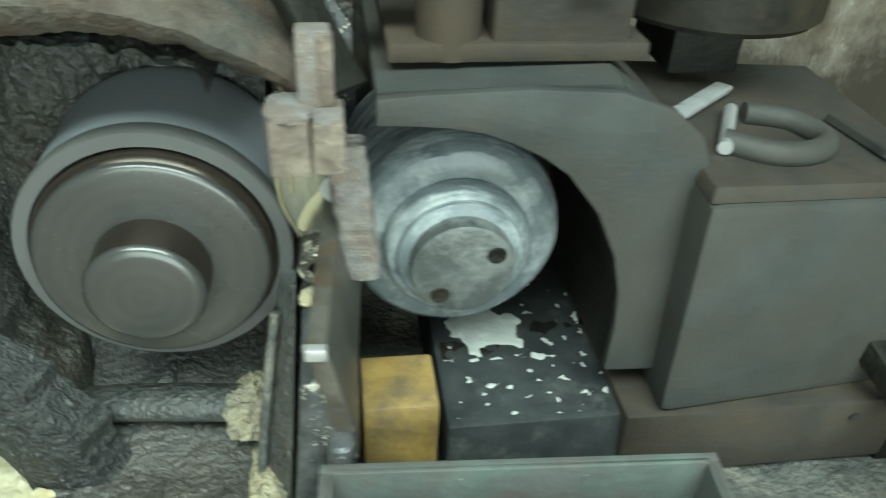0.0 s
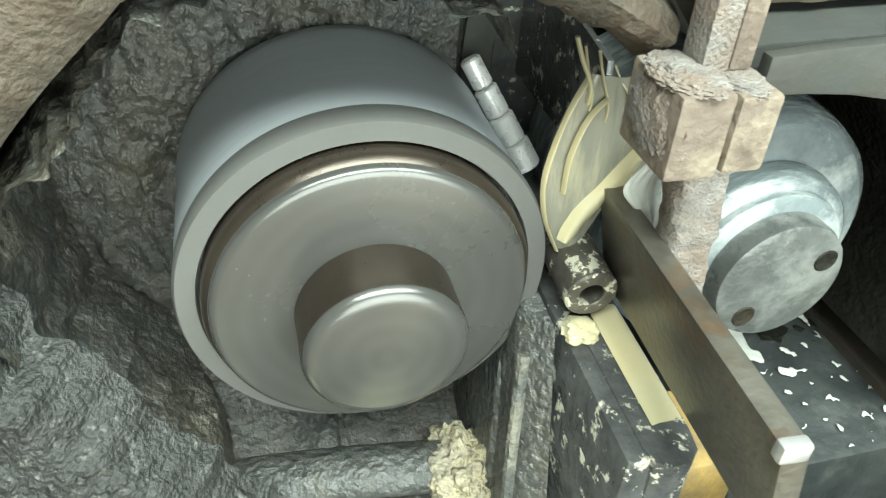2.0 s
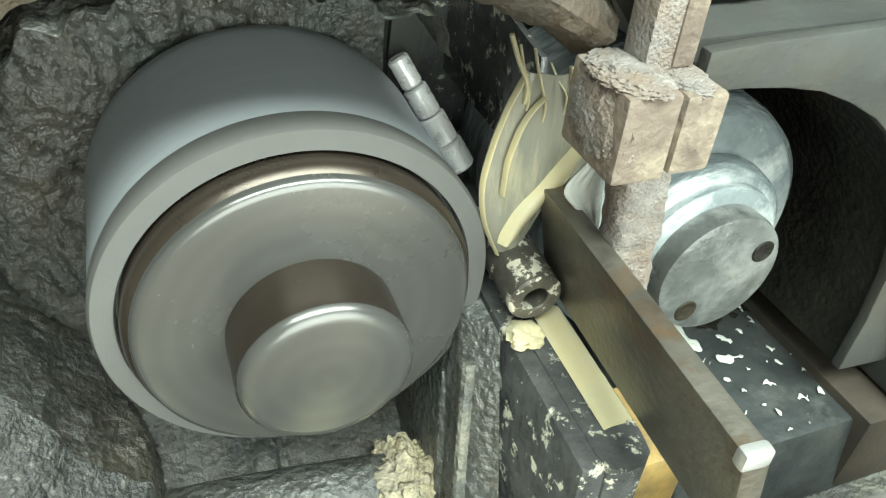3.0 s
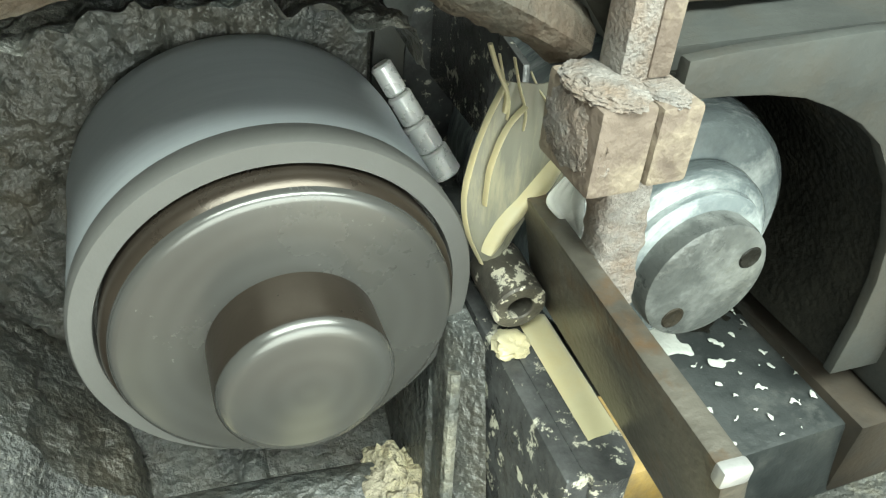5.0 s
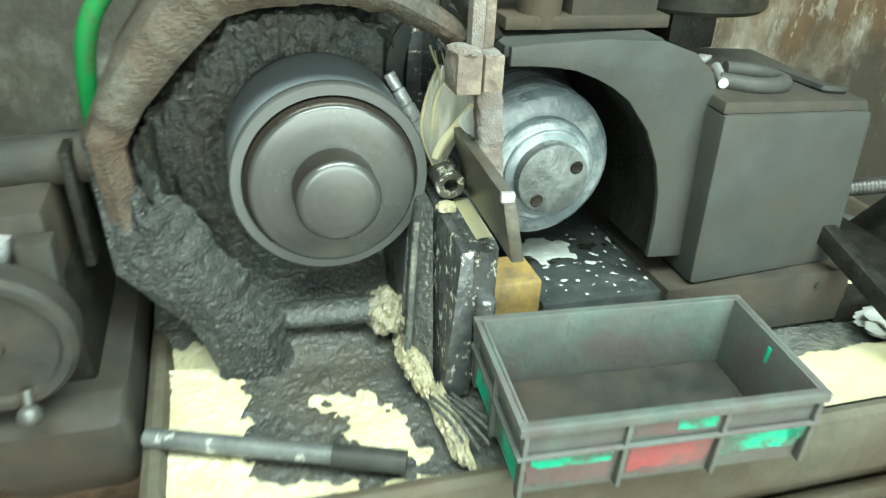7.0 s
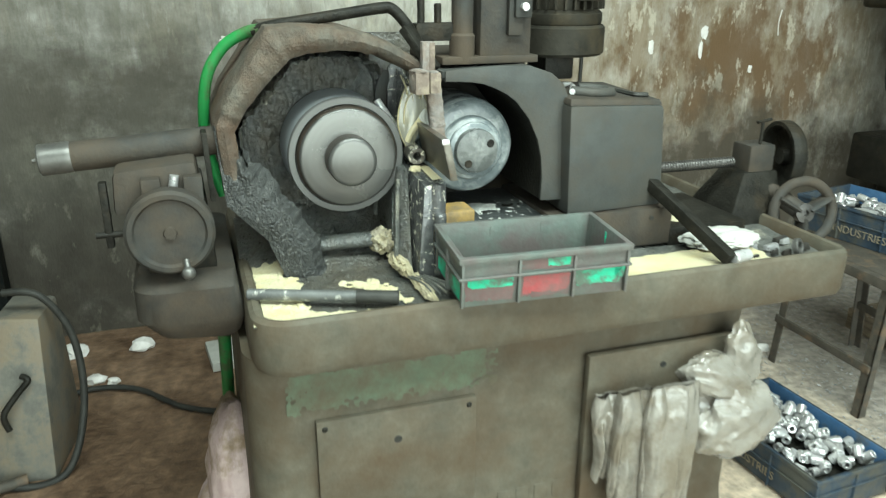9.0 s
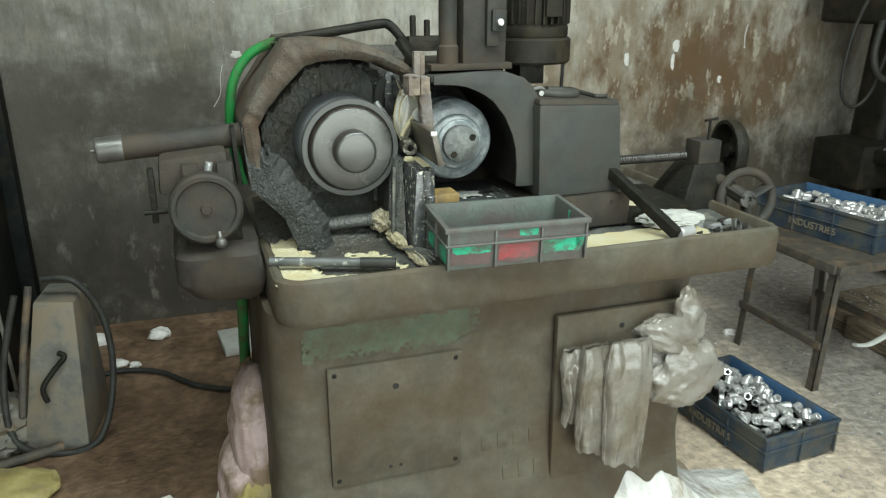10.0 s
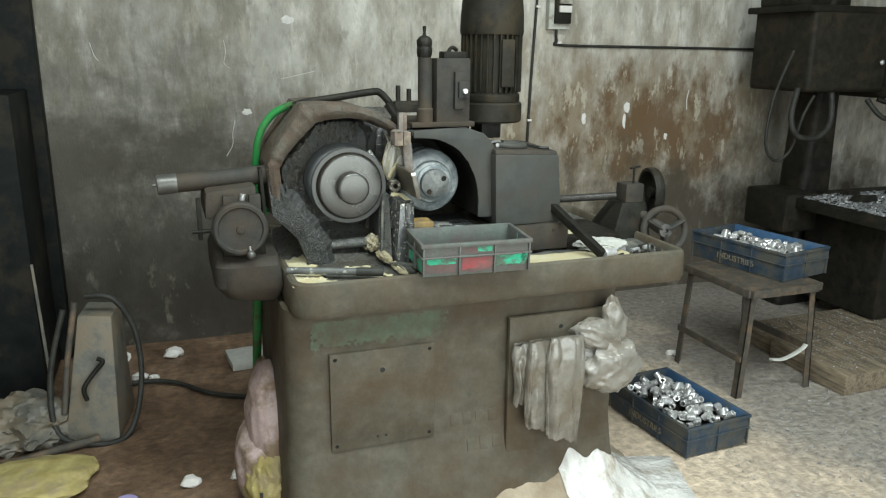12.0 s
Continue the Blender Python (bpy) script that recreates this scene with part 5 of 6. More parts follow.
for y0, y1 in ((-0.076, -0.005), (0.005, 0.076)):
    part("paint_smear", sheet(10, 6, lambda u, v: Vector((-0.1604, y0 + (y1 - y0) * u, 0.012 + 0.042 * v * (1 - 0.4 * u)))), M_GBRIGHT, GC, smooth=False)

# Uneven dark sheet that covers the crate's floor.
part("grime", sheet(24, 16, lambda u, v: Vector(((u - 0.5) * 0.295, (v - 0.5) * 0.145, 0.011 + 0.003 * fbm((u, v, 0), 6)))), M_CAST, GC, "dark uneven sheet on the crate floor")
BC = crate("blue_crate", "dirty blue plastic crate half full of bushings on an iron stand", "blue crates", 0.31, 0.53, 0.13, M_BCRATE, M_BBRIGHT, (2.315, 0.82, 0.505), 10, 2, 3)
FC = crate("blue_crate", "blue plastic crate, dirty, full of steel bushings, on the floor", "blue crates", 0.31, 0.49, 0.125, M_BCRATE, M_BBRIGHT, (1.575, 0.375, 0.008), 4, 2, 3)


def lettering(ob, lx, ly, h, word):
    cu = bpy.data.curves.new("lettering", "FONT")
    cu.body, cu.size, cu.align_x, cu.align_y = word, h * 0.3, "CENTER", "CENTER"
    cu.extrude = 0.0006
    tmp = bpy.data.objects.new("lettering", cu)
    me = bpy.data.meshes.new_from_object(tmp)
    bpy.data.objects.remove(tmp)
    me.materials.append(M_LETTER)
    t = new("lettering", me)
    t.parent = ob
    t.matrix_basis = Matrix.Translation((-lx / 2 + 0.002, 0, h * 0.33)) @ Matrix.Rotation(radians(-90), 4, "Z") @ Matrix.Rotation(radians(90), 4, "X")
    t["label"] = "faded grey lettering"


lettering(BC, 0.31, 0.53, 0.13, "INDUSTRIES")
lettering(FC, 0.31, 0.49, 0.125, "INDUSTRIES")

random.seed(11)
proto = {}
def fill(ob, lx, ly, z, count, r, group, label):
    m0 = ob.matrix_basis
    for i in range(count):
        h = random.choice((r * 1.2, r * 2.4, r * 3.0))
        x, y = random.uniform(-lx / 2 + 0.03, lx / 2 - 0.03), random.uniform(-ly / 2 + 0.035, ly / 2 - 0.035)
        heap = 0.025 * (1 - (2 * x / lx) ** 2) * (1 - (2 * y / ly) ** 2)
        tilt = random.choice((random.uniform(20, 65), random.uniform(70, 110), random.uniform(80, 100), random.uniform(80, 100)))
        place = m0 @ pose(x, y, z + heap + random.uniform(-0.012, 0.012), tilt, 0, random.uniform(0, 360))
        key = (round(r, 4), round(h, 4))
        if key in proto:
            copy_thing(proto[key], place)["group"] = group
        else:
            proto[key] = bushing("bushing", place, r, h, r * 0.55, M_STEEL, label, group)


fill(FC, 0.285, 0.455, 0.088, 120, 0.0135, "bushings in the floor crate", "shiny turned steel bushing among others in a blue crate")
fill(BC, 0.285, 0.5, 0.08, 75, 0.0145, "bushings in the raised crate", "shiny turned steel bushing among others in a blue crate")
# Dark sheet below the bushings: the shade in their gaps as colour.
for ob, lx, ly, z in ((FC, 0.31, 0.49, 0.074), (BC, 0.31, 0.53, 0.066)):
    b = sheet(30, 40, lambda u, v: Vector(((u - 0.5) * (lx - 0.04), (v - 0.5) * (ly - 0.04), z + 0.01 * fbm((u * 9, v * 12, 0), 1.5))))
    part("bottom_layer", b, M_DARK, ob, "dark sheet for the shaded gaps between bushings")

# ---------------------------------------------------------------- iron stand
ST = thing("iron_stand", "low welded angle-iron stand, rusty, on the swarf-strewn floor", "stand")
c = [(2.005, 0.49), (2.36, 0.485), (2.38, 0.93), (2.02, 0.93)]
for i, (x, y) in enumerate(c):
    sx, sy = (1 if i in (0, 3) else -1), (1 if i < 2 else -1)
    fx, fy = x - 0.035 * sx * (1 if i else 0.6), y
    b = hexa([(fx, fy, 0), (fx + 0.032 * sx, fy, 0), (fx + 0.032 * sx, fy + 0.005 * sy, 0), (fx, fy + 0.005 * sy, 0), (x, y, 0.47), (x + 0.032 * sx, y, 0.47), (x + 0.032 * sx, y + 0.005 * sy, 0.47), (x, y + 0.005 * sy, 0.47)], 0)
    join(b, hexa([(fx, fy, 0), (fx + 0.005 * sx, fy, 0), (fx + 0.005 * sx, fy + 0.032 * sy, 0), (fx, fy + 0.032 * sy, 0), (x, y, 0.47), (x + 0.005 * sx, y, 0.47), (x + 0.005 * sx, y + 0.032 * sy, 0.47), (x, y + 0.032 * sy, 0.47)], 0))
    part("leg", b, M_STAND, ST, smooth=False)
for i in range(4):
    (xa, ya), (xb, yb) = c[i], c[(i + 1) % 4]
    part("top_rail", box(min(xa, xb) - 0.003, max(xa, xb) + 0.003, min(ya, yb) - 0.014, max(ya, yb) + 0.014, 0.468, 0.503, 0.002) if i % 2 == 0 else box(min(xa, xb) - 0.014, max(xa, xb) + 0.014, min(ya, yb), max(ya, yb), 0.468, 0.5025, 0.002), M_STAND, ST)
for xa in (1.988, 2.385):
    part("stretcher", box(xa - 0.004, xa + 0.004, 0.49, 0.93, 0.17, 0.2, 0.001), M_STAND, ST)
part("top_board", box(2.02, 2.36, 0.505, 0.915, 0.495, 0.5035, 0.001), M_STAND, ST)
tagged(link("tied_rag", tube([(2.16, 0.493, 0.165), (2.22, 0.49, 0.158), (2.28, 0.488, 0.175), (2.33, 0.487, 0.2), (2.345, 0.489, 0.215)], 0.013, 6, 10, 0.45), M_STONE), "twisted pale rag tied round the stand's leg", "rag")

# ---------------------------------------------------------------- drill press in the corner
DP = thing("drill_press", "heavy pillar drill press, black and oily, in the corner", "drill press")
part("column", loft([[(x, y, z) for x, y in rounded(a, b, 1.45, 1.66, (0.04,) * 4)] for z, a, b in ((0.0, 2.93, 3.36), (0.06, 2.93, 3.36), (0.1, 2.99, 3.28), (0.75, 3.02, 3.24), (1.3, 3.05, 3.22), (1.95, 3.06, 3.21))]), M_DARK, DP, "tapered cast column")
part("head", box(2.8, 3.36, 1.30, 1.75, 1.28, 1.72, 0.03, 3), M_MOTOR, DP, "black boxy drill head")
part("head_rim", box(2.75, 3.3, 1.295, 1.76, 1.70, 1.735, 0.008), M_DARK, DP)
part("belt_cover", box(2.76, 2.98, 1.38, 1.68, 1.73, 1.79, 0.02), M_DARK, DP)
part("head_side", box(3.38, 3.9, 1.2, 1.7, 1.24, 1.66, 0.03, 3), M_MOTOR, DP)
part("knob", lump((3.3, 1.285, 1.44), (0.014, 0.01, 0.014), 0.02, 1, 3), M_STEEL, DP)
part("quill", rod((3.62, 1.25, 1.25), (3.62, 1.25, 1.02), 0.045, 0.004), M_DARK, DP)
part("chuck", lathe([(0, 0.86), (0.012, 0.86), (0.03, 0.92), (0.034, 0.95), (0.034, 1.0), (0.02, 1.02), (0, 1.02)], Matrix.Translation((3.62, 1.25, 0)), 24), M_STEEL, DP, "worn steel chuck")
part("drill_bit", rod((3.62, 1.25, 0.75), (3.62, 1.25, 0.87), 0.008), M_STEEL, DP)
part("arm", tube([(3.3, 1.28, 1.24), (3.45, 1.2, 1.2), (3.6, 1.15, 1.26)], 0.014, 8), M_DARK, DP)
part("table", box(2.83, 3.95, 0.72, 1.45, 0.64, 0.70, 0.008), M_DARK, DP, "slotted cast table, grey with filings")
for k in range(4):
    part("slot", box(2.9, 3.9, 0.80 + 0.16 * k, 0.818 + 0.16 * k, 0.699, 0.7025, 0), M_BLACK, DP, smooth=False)
part("knee", box(2.76, 3.0, 1.3, 1.62, 0.5, 0.72, 0.02), M_DARK, DP)
part("under_frame", box(3.02, 3.8, 0.86, 1.4, 0.1, 0.64, 0.02), M_DARK, DP)
part("cable", tube([(2.77, 1.33, 1.3), (2.72, 1.3, 1.15), (2.76, 1.28, 1.05), (2.9, 1.28, 1.04), (3.0, 1.3, 1.12), (3.02, 1.34, 1.28)], 0.016, 10), M_BLACK, DP, "thick black looped cable")
part("cable", tube([(2.74, 1.36, 1.5), (2.68, 1.4, 1.25), (2.66, 1.4, 1.0), (2.74, 1.4, 0.9), (2.82, 1.38, 0.96), (2.84, 1.34, 1.15), (2.9, 1.34, 1.26)], 0.008, 10), M_BLACK, DP)
part("cable", tube([(3.22, 1.28, 1.24), (3.3, 1.22, 1.14), (3.45, 1.2, 1.16), (3.55, 1.2, 1.24)], 0.014, 8), M_BLACK, DP)
random.seed(3)
verts, faces = [], []
for i in range(5000):
    x, y, k = random.uniform(3.03, 4.07), random.uniform(0.74, 1.32), len(verts)
    r = random.uniform(0.004, 0.012)
    m = pose(x, y, 0.703, random.uniform(-25, 25), random.uniform(-25, 25), random.uniform(0, 360))
    verts += [tuple(m @ Vector(q)) for q in ((-r, -0.3 * r, 0), (r, -0.25 * r, 0.1 * r), (0.8 * r, 0.3 * r, 0), (-r, 0.3 * r, 0.2 * r), (0, 0, 0.5 * r))]
    faces += [(k, k + 1, k + 4), (k + 1, k + 2, k + 4), (k + 2, k + 3, k + 4), (k + 3, k, k + 4), (k, k + 3, k + 2, k + 1)]
me = bpy.data.meshes.new("filings")
me.from_pydata(verts, [], faces)
me.materials.append(M_CHIPS)
tagged(new("filings", me), "grey metal filings strewn over the drill table", "filings", "", "stuff")
for i, (x, y, sx, sy, h) in enumerate(((3.27, 1.1, 0.08, 0.03, 0.04), (3.5, 1.05, 0.05, 0.05, 0.06), (3.67, 1.2, 0.1, 0.04, 0.05), (3.62, 0.95, 0.06, 0.03, 0.03), (3.37, 1.28, 0.05, 0.03, 0.03))):
    tagged(link("clamp_block", hexa([(x - sx, y - sy, 0.701), (x + sx, y - sy, 0.701), (x + sx, y + sy, 0.701), (x - sx, y + sy, 0.701), (x - sx * 0.6, y - sy * 0.8, 0.701 + h), (x + sx * 0.8, y - sy * 0.8, 0.701 + h), (x + sx * 0.8, y + sy * 0.8, 0.701 + h * 0.7), (x - sx * 0.6, y + sy * 0.8, 0.701 + h)], 0.003), M_STEEL if i % 2 else M_DARK), "oily steel clamp block on the drill table", "clamp block", "clamp blocks")

DP.matrix_basis = pose(0.17, 0, 0)
for k in range(3):
    ob = link("timber", box(-0.75, 0.75, -0.118, 0.118, 0, 0.097 - 0.003 * k, 0.006), M_WOOD)
    ob.matrix_basis = pose(3.21 + 0.025 * k, 0.49 + 0.242 * k, 0.002, 0, 0, 1.5)
    tagged(ob, "thick dirty timber of the platform under the drill, strewn with swarf", "timber", "timbers")

# ---------------------------------------------------------------- wall fittings
SW = thing("switch_box", "cream metal switch box with fuses, screwed to the plaster wall", "switch box")
part("back_plate", box(1.74, 1.87, 1.955, 1.998, 1.60, 1.84, 0.004), M_SWITCH, SW)
part("fuse_block", box(1.77, 1.865, 1.93, 1.957, 1.63, 1.80, 0.004), M_DARK, SW)
part("breaker", box(1.785, 1.86, 1.915, 1.932, 1.69, 1.725, 0.003), M_PAPER, SW, "white breaker")
part("breaker", box(1.785, 1.86, 1.915, 1.932, 1.735, 1.765, 0.003), M_SWITCH, SW)
WC = thing("wall_cable", "thin black cable clipped along the plaster wall", "cable")
part("run", tube([(1.70, 1.99, 2.2), (1.68, 1.99, 1.75), (1.66, 1.99, 1.3), (1.65, 1.99, 0.9)], 0.008, 8, 8), M_BLACK, WC)
part("run", tube([(1.80, 1.975, 1.61), (1.81, 1.985, 1.54), (1.86, 1.99, 1.515), (2.5, 1.99, 1.51), (3.25, 1.99, 1.505)], 0.008, 8, 8), M_BLACK, WC)
for x, z in ((1.685, 1.72), (1.657, 1.10), (1.825, 1.53)):
    part("clip", box(x - 0.012, x + 0.012, 1.976, 1.996, z - 0.006, z + 0.006, 0.002), M_PAPER, WC)

# ---------------------------------------------------------------- left side clutter
CB = thing("steel_cabinet", "dark green steel cabinet with a pale slanted edge strip", "cabinet")
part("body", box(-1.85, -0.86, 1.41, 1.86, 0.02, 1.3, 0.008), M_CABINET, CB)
part("edge_strip", hexa([(-0.845, 1.40, 0.0), (-0.832, 1.40, 0.0), (-0.832, 1.41, 0.0), (-0.845, 1.41, 0.0), (-0.862, 1.40, 0.62), (-0.852, 1.40, 0.62), (-0.852, 1.41, 0.62), (-0.862, 1.41, 0.62)], 0.001), M_LAMP, CB, "pale slanted edge strip")
# Added slab that stands in for the dark area behind the cabinet.
WB = thing("dark_board", "tall dark slab flat on the plaster wall, added for the dark area", "board")
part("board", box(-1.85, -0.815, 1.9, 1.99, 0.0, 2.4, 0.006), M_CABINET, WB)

LT = thing("coolant_tank", "battered grey steel tank standing on end, wrapped by a black hose", "tank")
tm = Matrix.Translation((-0.64, 1.1, 0.0)) @ Matrix.Rotation(radians(-8), 4, "Z") @ Matrix.Rotation(radians(4), 4, "Y")
part("body", hexa([tuple(tm @ Vector(p)) for p in ((-0.1, -0.12, 0.0), (0.1, -0.12, 0.0), (0.1, 0.2, 0.0), (-0.1, 0.2, 0.0), (-0.075, 0.02, 0.47), (0.05, 0.02, 0.47), (0.05, 0.2, 0.47), (-0.075, 0.2, 0.47))], 0.012), M_LAMP, LT, "chipped grey enamel body")
part("side_bar", tube([tm @ Vector(p) for p in ((-0.11, -0.07, 0.1), (-0.105, -0.02, 0.3), (-0.085, 0.03, 0.52))], 0.012, 6), M_STAND, LT, "rusty flat side bar")
part("handle", tube([tm @ Vector(p) for p in ((-0.02, -0.1, 0.17), (-0.03, -0.1, 0.22), (0.0, -0.075, 0.27), (0.03, -0.06, 0.31), (0.01, -0.05, 0.32))], 0.009, 6), M_DARK, LT)
part("hose", tube([tm @ Vector(p) for p in ((-0.12, 0.0, 0.5), (-0.16, -0.05, 0.25), (-0.12, -0.13, 0.05), (0.02, -0.16, 0.015), (0.13, -0.1, 0.03), (0.16, 0.0, 0.2), (0.13, 0.05, 0.4), (0.05, 0.05, 0.53), (-0.05, 0.05, 0.54))], 0.011, 10), M_BLACK, LT, "black rubber hose")

tagged(link("floor_hose", tube([(-0.05, 1.16, 0.02), (-0.2, 1.25, 0.018), (-0.35, 1.42, 0.018), (-0.5, 1.47, 0.018), (-0.62, 1.42, 0.02)], 0.01, 10), M_BLACK), "dirty black hose lying on the floor", "hose")
ob = link("stone_block", box(-0.1, 0.1, -0.1, 0.1, 0, 0.04, 0.008), M_STONE)
ob.matrix_basis = pose(-0.0, 1.6, 0.0, 0, 0, 6)
tagged(ob, "pale stone block on the floor by the wall", "stone block")
SK = thing("cement_sack", "dirty pink and yellow woven sack leaning on the machine", "sack")
part("upper", crumple((-0.05, 0.43, 0.22), (0.07, 0.15, 0.27), 0.22, 0.9, 5, 2, 0.002), M_SACK, SK)
part("belly", crumple((-0.08, 0.42, 0.12), (0.08, 0.16, 0.15), 0.2, 1.0, 5, 11, 0.002), M_SACK, SK)
part("lower", crumple((-0.055, 0.33, 0.1), (0.085, 0.15, 0.12), 0.25, 2.0, 5, 5, 0.002), M_SACKY, SK, "yellow printed end of the sack")
part("letter", box(-0.11, -0.1, 0.195, 0.2, 0.08, 0.14, 0.001), M_BLACK, SK)

for i, (x, y, s) in enumerate(((-0.35, 1.78, 0.045), (-0.5, 1.55, 0.035), (-0.44, 1.52, 0.025), (-0.6, 1.8, 0.05), (-0.15, 0.55, 0.028), (-0.31, 0.55, 0.035), (2.02, 1.0, 0.03))):
    tagged(link("crumpled_paper", crumple((x, y, s * 0.36), (s * 0.8, s * 0.6, s * 0.5), 1.1, 0.8, 2, i + 1, 0.002), M_PAPER, smooth=False), "crumpled scrap of white paper on the dirty floor", "paper", "paper scraps")
tagged(link("yellow_sack", crumple((-0.82, 0.72, 0.02), (0.19, 0.15, 0.04), 0.35, 1.2, 5, 7, 0.002), M_SACKY), "flattened yellow woven sack on the floor", "sack")
tagged(link("grey_sack", crumple((-0.9, 1.12, 0.05), (0.17, 0.16, 0.1), 0.5, 2.0, 5, 9, 0.002), M_LAMP), "slumped grey paper sack on the floor", "sack")
tagged(link("rusty_pipe", rod((-1.0, 0.84, 0.02), (-0.63, 0.955, 0.03), 0.016, 0.002), M_STAND), "rusty brown pipe lying on the floor", "pipe")
tagged(link("lilac_lid", lathe([(0, 0.012), (0.035, 0.012), (0.04, 0.008), (0.04, 0.0), (0, 0.0)], Matrix.Translation((-0.52, 0.5, 0.004)), 28), M_LILAC), "lilac plastic lid on the floor", "lid")

# ---------------------------------------------------------------- plastic bags
def hung_bag(x0, x1, ztop, zbot, y, seed, swell, drop=0.0):
    """A limp flat bag folded over its upper edge, with sharp upright creases; drop: how much lower its far corner hangs."""
    def f(u, v):
        a = 2 * math.pi * u
        c, n = math.cos(a), math.sin(a)
        w = 0.82 + 0.18 * min(1.0, v * 4) - 0.16 * v * v
        top = max(0.12, min(1.0, v * 5)) ** 0.5 * (1 - 0.75 * v ** 3)
        q = Vector((1.5 * c, 0.8 * n, v * 0.7 + seed))
        crease = 0.8 * (0.28 - abs(noise.noise(q))) + 0.22 * (0.25 - abs(noise.noise(q * 2.3 + Vector((0, 0, v * 3)))))
        slant = noise.noise(Vector((c * 1.5, v * 2, seed + 4)))
        x = (x0 + x1) / 2 + (x1 - x0) / 2 * w * math.copysign(abs(c) ** 0.6, c) + 0.012 * slant
        z = ztop + (zbot - ztop) * v - drop * v * (0.5 + 0.5 * c) + 0.018 * noise.noise(Vector((3 * c, n, seed))) * (0.3 + v)
        return Vector((x, y + swell * top * n + 0.035 * crease * (1 if n < 0 else 0.3), z))
    return sheet(130, 70, f)


for x0, x1, zt, zb, y, k, d, text in ((0.655, 0.735, 0.615, 0.42, 0.0, 1.0, 0.02, "dusty grey plastic bag folded over a bolt on the machine"), (0.685, 0.785, 0.628, 0.34, -0.022, 2.3, 0.03, "dusty clear plastic bag hung on the machine's side"), (0.742, 0.875, 0.638, 0.31, -0.045, 5.1, 0.04, "creased clear plastic bag hung over others on the machine")):
    tagged(link("plastic_bag", hung_bag(x0, x1, zt, zb, y, k, 0.022, d), M_BAG), text, "plastic bag", "plastic bags")
tagged(link("plastic_bag", crumple((0.985, -0.015, 0.51), (0.105, 0.05, 0.08), 0.5, 0.9, 5, 3), M_BAG), "dusty crumpled plastic bag hung on the machine's side", "plastic bag", "plastic bags")
tagged(link("plastic_bag", crumple((0.945, -0.005, 0.61), (0.085, 0.035, 0.05), 0.5, 0.9, 5, 6, m=Matrix.Rotation(radians(18), 4, "Y")), M_BAG), "dusty crumpled plastic bag stuffed above another", "plastic bag", "plastic bags")
tagged(link("plastic_bag", crumple((1.0, -0.01, 0.655), (0.035, 0.02, 0.07), 0.7, 1.0, 4, 16, m=Matrix.Rotation(radians(-15), 4, "Y")), M_BAG), "limp upper corner of a dusty plastic bag", "plastic bag", "plastic bags")


def floor_bag(cx, cy, lx, ly, yaw, seed, high):
    """A spread plastic bag that lies over the footing and the floor in stiff flat folds."""
    def f(u, v):
        p, q = (u - 0.5) * lx, (v - 0.5) * ly
        edge = 1 + 0.16 * noise.noise(Vector((math.atan2(q, p) * 1.3, seed, 0)))
        x, y = cx + edge * (p * math.cos(yaw) - q * math.sin(yaw)), cy + edge * (p * math.sin(yaw) + q * math.cos(yaw))
        fold = sum(a * (0.3 - abs(noise.noise(Vector((p * k, q * k * 0.7, seed + k))))) for k, a in ((7.0, 1.0), (15.0, 0.45), (33.0, 0.2)))
        rim = min(1.0, 6 * min(u, v, 1 - u, 1 - v))
        return Vector((x, y, max(0.004, mound(x, y)) + 0.006 + high * rim * max(0.0, 0.35 + 1.6 * fold)))
    return sheet(90, 70, f, 0.0015)


tagged(link("plastic_bag", floor_bag(0.99, -0.03, 0.3, 0.26, 0.15, 2.0, 0.02), M_BAGW), "milky white plastic bag lying over the footing", "plastic bag", "plastic bags")
tagged(link("plastic_bag", floor_bag(1.22, 0.06, 0.28, 0.3, -0.3, 7.0, 0.012), M_BAGW), "flattened milky plastic bag spread on the floor", "plastic bag", "plastic bags")

# ---------------------------------------------------------------- tools on the gear box
CL = thing("c_clamp", "small iron C-clamp lying on the gear box lid", "clamp")
part("frame", tube([(0.697, 0.267, 1.192), (0.732, 0.247, 1.190), (0.772, 0.252, 1.187), (0.797, 0.277, 1.185), (0.782, 0.312, 1.187), (0.742, 0.322, 1.190)], 0.011, 10), M_GREY, CL)
part("screw", rod((0.692, 0.252, 1.193), (0.732, 0.327, 1.192), 0.006), M_STEEL, CL)
tagged(link("hex_key", tube([(0.832, 0.327, 1.181), (0.842, 0.267, 1.180), (0.847, 0.252, 1.180), (0.872, 0.249, 1.179)], 0.006, 4, 6), M_BLACK), "black hex key lying on the gear box lid", "hex key")
tagged(link("spanner", box(-0.05, 0.05, -0.009, 0.009, 0, 0.006, 0.003, m=pose(0.712, 0.347, 1.189, 0, 0, 40)), M_STEEL), "steel spanner lying on the gear box lid", "spanner")
SR = thing("scrap_rod", "scuffed grey pipe with a black rubber end in the tray", "rod")
part("pipe", rod((-0.006, 0.137, 0.873), (0.2, 0.06, 0.873), 0.0105, 0.003), M_PIPE, SR, "scuffed grey pipe")
part("rubber_end", tube([(0.182, 0.066, 0.873), (0.205, 0.058, 0.873), (0.23, 0.048, 0.873), (0.254, 0.039, 0.873)], 0.0125, 4, 14), M_BLACK, SR, "black rubber sleeve")
tagged(link("white_cloth", crumple((1.03, 0.15, 0.868), (0.075, 0.05, 0.016), 0.7, 1.3, 5, 4, 0.856), M_STONE), "soiled white cloth lying in the tray", "cloth")

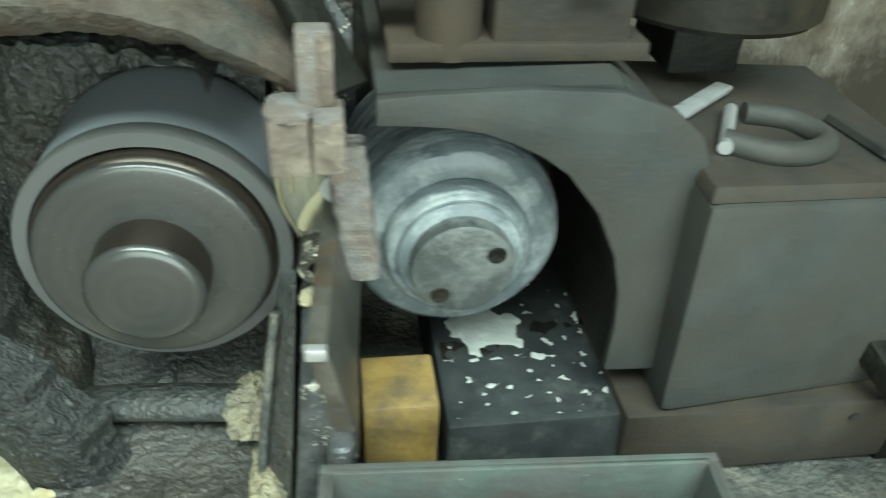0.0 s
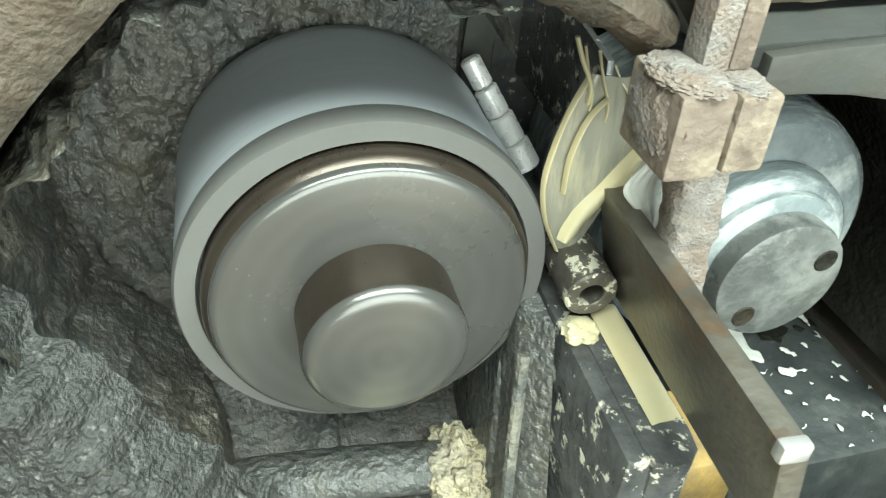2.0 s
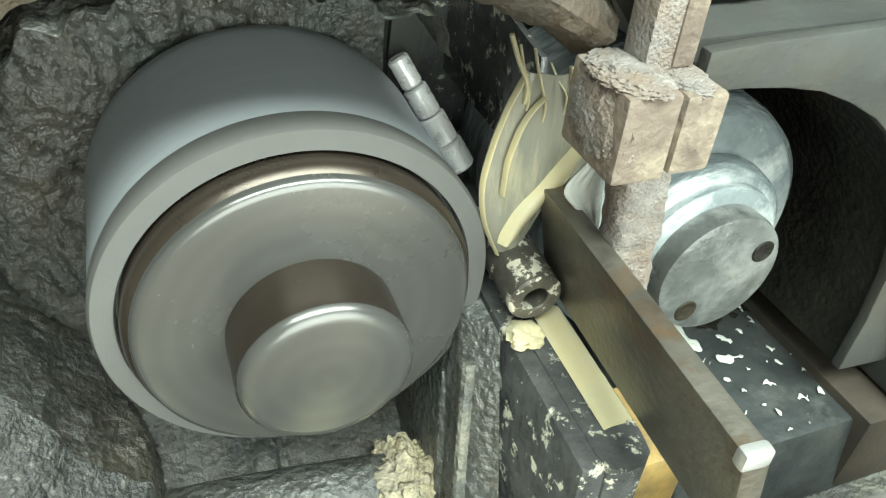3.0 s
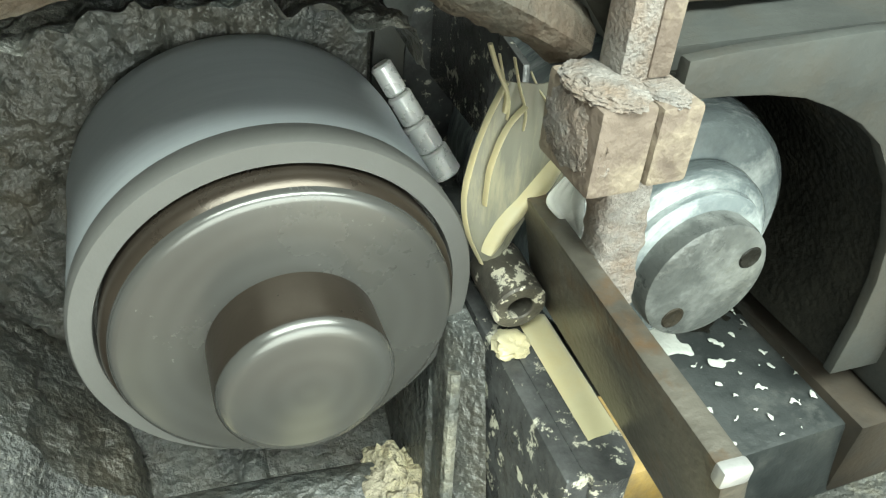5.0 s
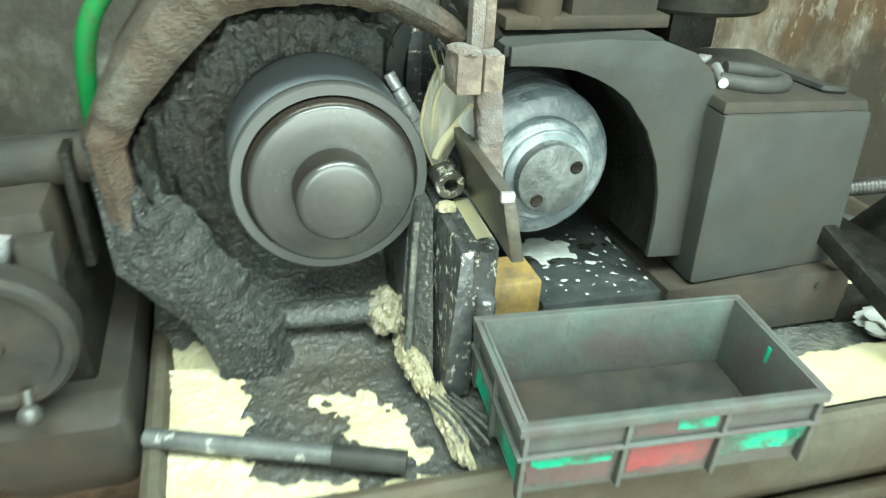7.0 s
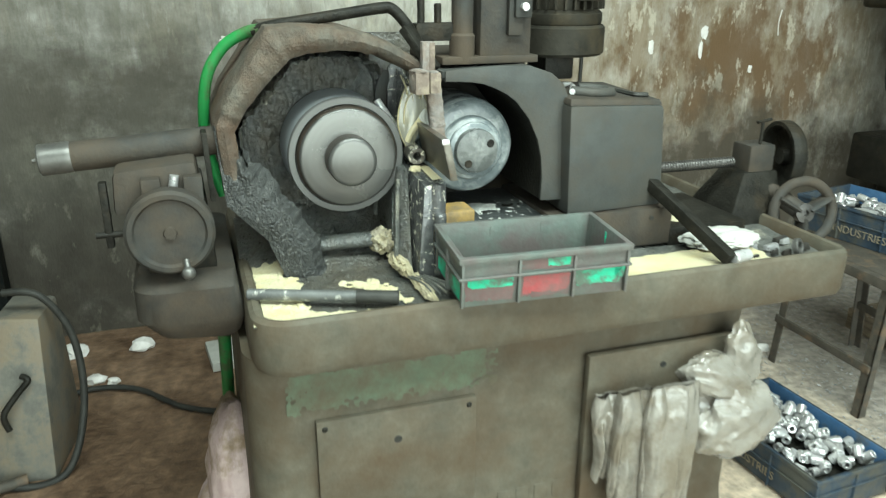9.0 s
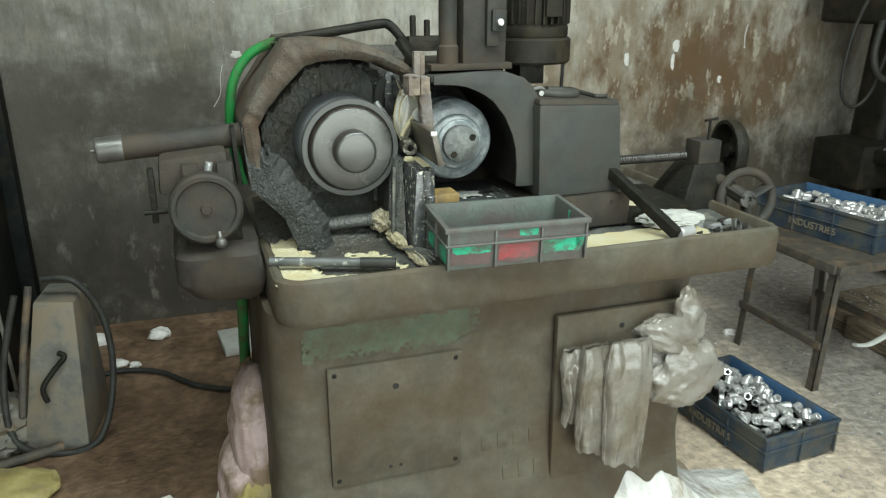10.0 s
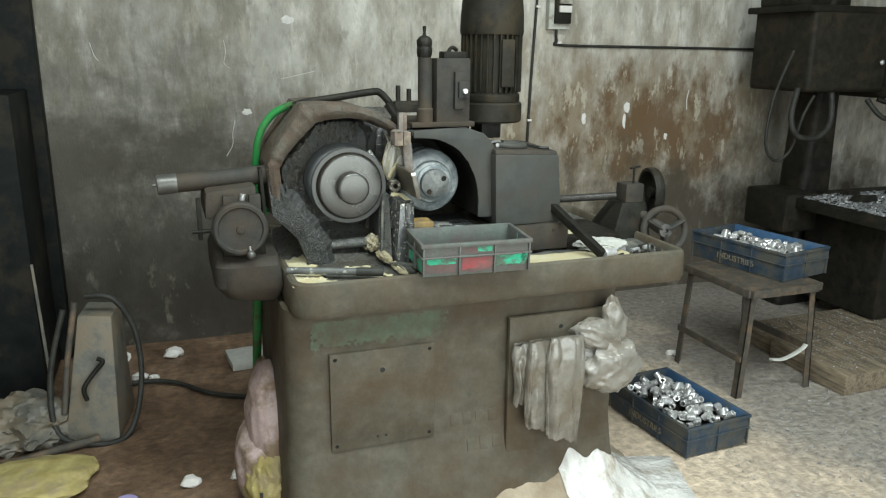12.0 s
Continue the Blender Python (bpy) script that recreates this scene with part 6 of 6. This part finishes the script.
random.seed(8)
for i in range(14):
    x, y = random.uniform(1.0, 1.2), random.uniform(0.05, 0.2)
    w = random.uniform(0.008, 0.022)
    tagged(link("metal_scrap", hexa([(x - w, y - 0.4 * w, 0.846), (x + w, y - 0.5 * w, 0.846), (x + w, y + 0.5 * w, 0.846), (x - w, y + 0.4 * w, 0.846), (x - 0.8 * w, y - 0.4 * w, 0.858), (x + 0.7 * w, y - 0.4 * w, 0.862), (x + 0.9 * w, y + 0.4 * w, 0.86), (x - w, y + 0.3 * w, 0.856)], 0.0015), M_CAST if i % 3 else M_STEEL), "small oily metal scrap lying in the tray", "scrap", "scraps in the tray")
bushing("ring_nut", pose(1.16, 0.06, 0.862, 70, 0, 30), 0.02, 0.012, 0.012, M_DARKST2, "dark ring nut lying in the tray end", "")

# ---------------------------------------------------------------- swarf on the floor
random.seed(21)
b = bmesh.new()
verts, faces = [], []
for i in range(15000):
    x = random.uniform(1.5, 4.6)
    y = random.uniform(-1.2, 1.9)
    if x < 1.9 and y < 0.2 and random.random() < 0.7:
        continue
    s = random.uniform(0.002, 0.0065)
    m = pose(x, y, (0.099 if 2.49 < x < 3.93 and 0.4 < y < 1.05 else 0.004 + 0.006 * fbm((x, y, 0), 2.3)), random.uniform(-40, 40), random.uniform(-40, 40), random.uniform(0, 360))
    k = len(verts)
    for q in ((-s, -s * 0.35, 0), (s, -s * 0.2, s * 0.2), (s * 0.8, s * 0.4, 0), (-s, s * 0.3, s * 0.3), (0, 0, s * 0.7)):
        verts.append(tuple(m @ Vector(q)))
    faces += [(k, k + 1, k + 4), (k + 1, k + 2, k + 4), (k + 2, k + 3, k + 4), (k + 3, k, k + 4), (k, k + 3, k + 2, k + 1)]
b.free()
me = bpy.data.meshes.new("swarf")
me.from_pydata(verts, [], faces)
me.materials.append(M_CHIPS)
tagged(new("swarf", me), "grey steel swarf strewn over the floor", "swarf", "", "stuff")

# cracks and loose flakes in the limewash
WALL = bpy.data.objects["wall_north"]
for pts, r in (([(-0.002, 1.52), (0.004, 1.46), (-0.006, 1.41), (0.022, 1.385)], 0.004), ([(0.03, 1.13), (0.016, 1.07), (0.012, 1.01), (-0.02, 0.955)], 0.006),
               ([(0.27, 1.335), (0.34, 1.35), (0.44, 1.372)], 0.004), ([(2.745, 1.26), (2.735, 1.2), (2.742, 1.14)], 0.008), ([(-0.6, 1.5), (-0.585, 1.44), (-0.57, 1.42)], 0.005)):
    part("crack", tube([(x, 1.999, z) for x, z in pts], 0.6 * r, 6, 6, 0.5), M_PAPER, WALL, "pale crack in the limewash")
for x, z, sx, sz in ((0.092, 1.172, 0.022, 0.014), (2.31, 1.16, 0.02, 0.03), (2.297, 1.08, 0.011, 0.04), (2.6, 0.98, 0.012, 0.016), (2.02, 1.1, 0.015, 0.03), (0.31, 1.62, 0.03, 0.02)):
    part("paint_flake", lump((x, 1.999, z), (sx, 0.004, sz), 0.5, 4, 3, x), M_PAPER, WALL, "white scar where the limewash has flaked")
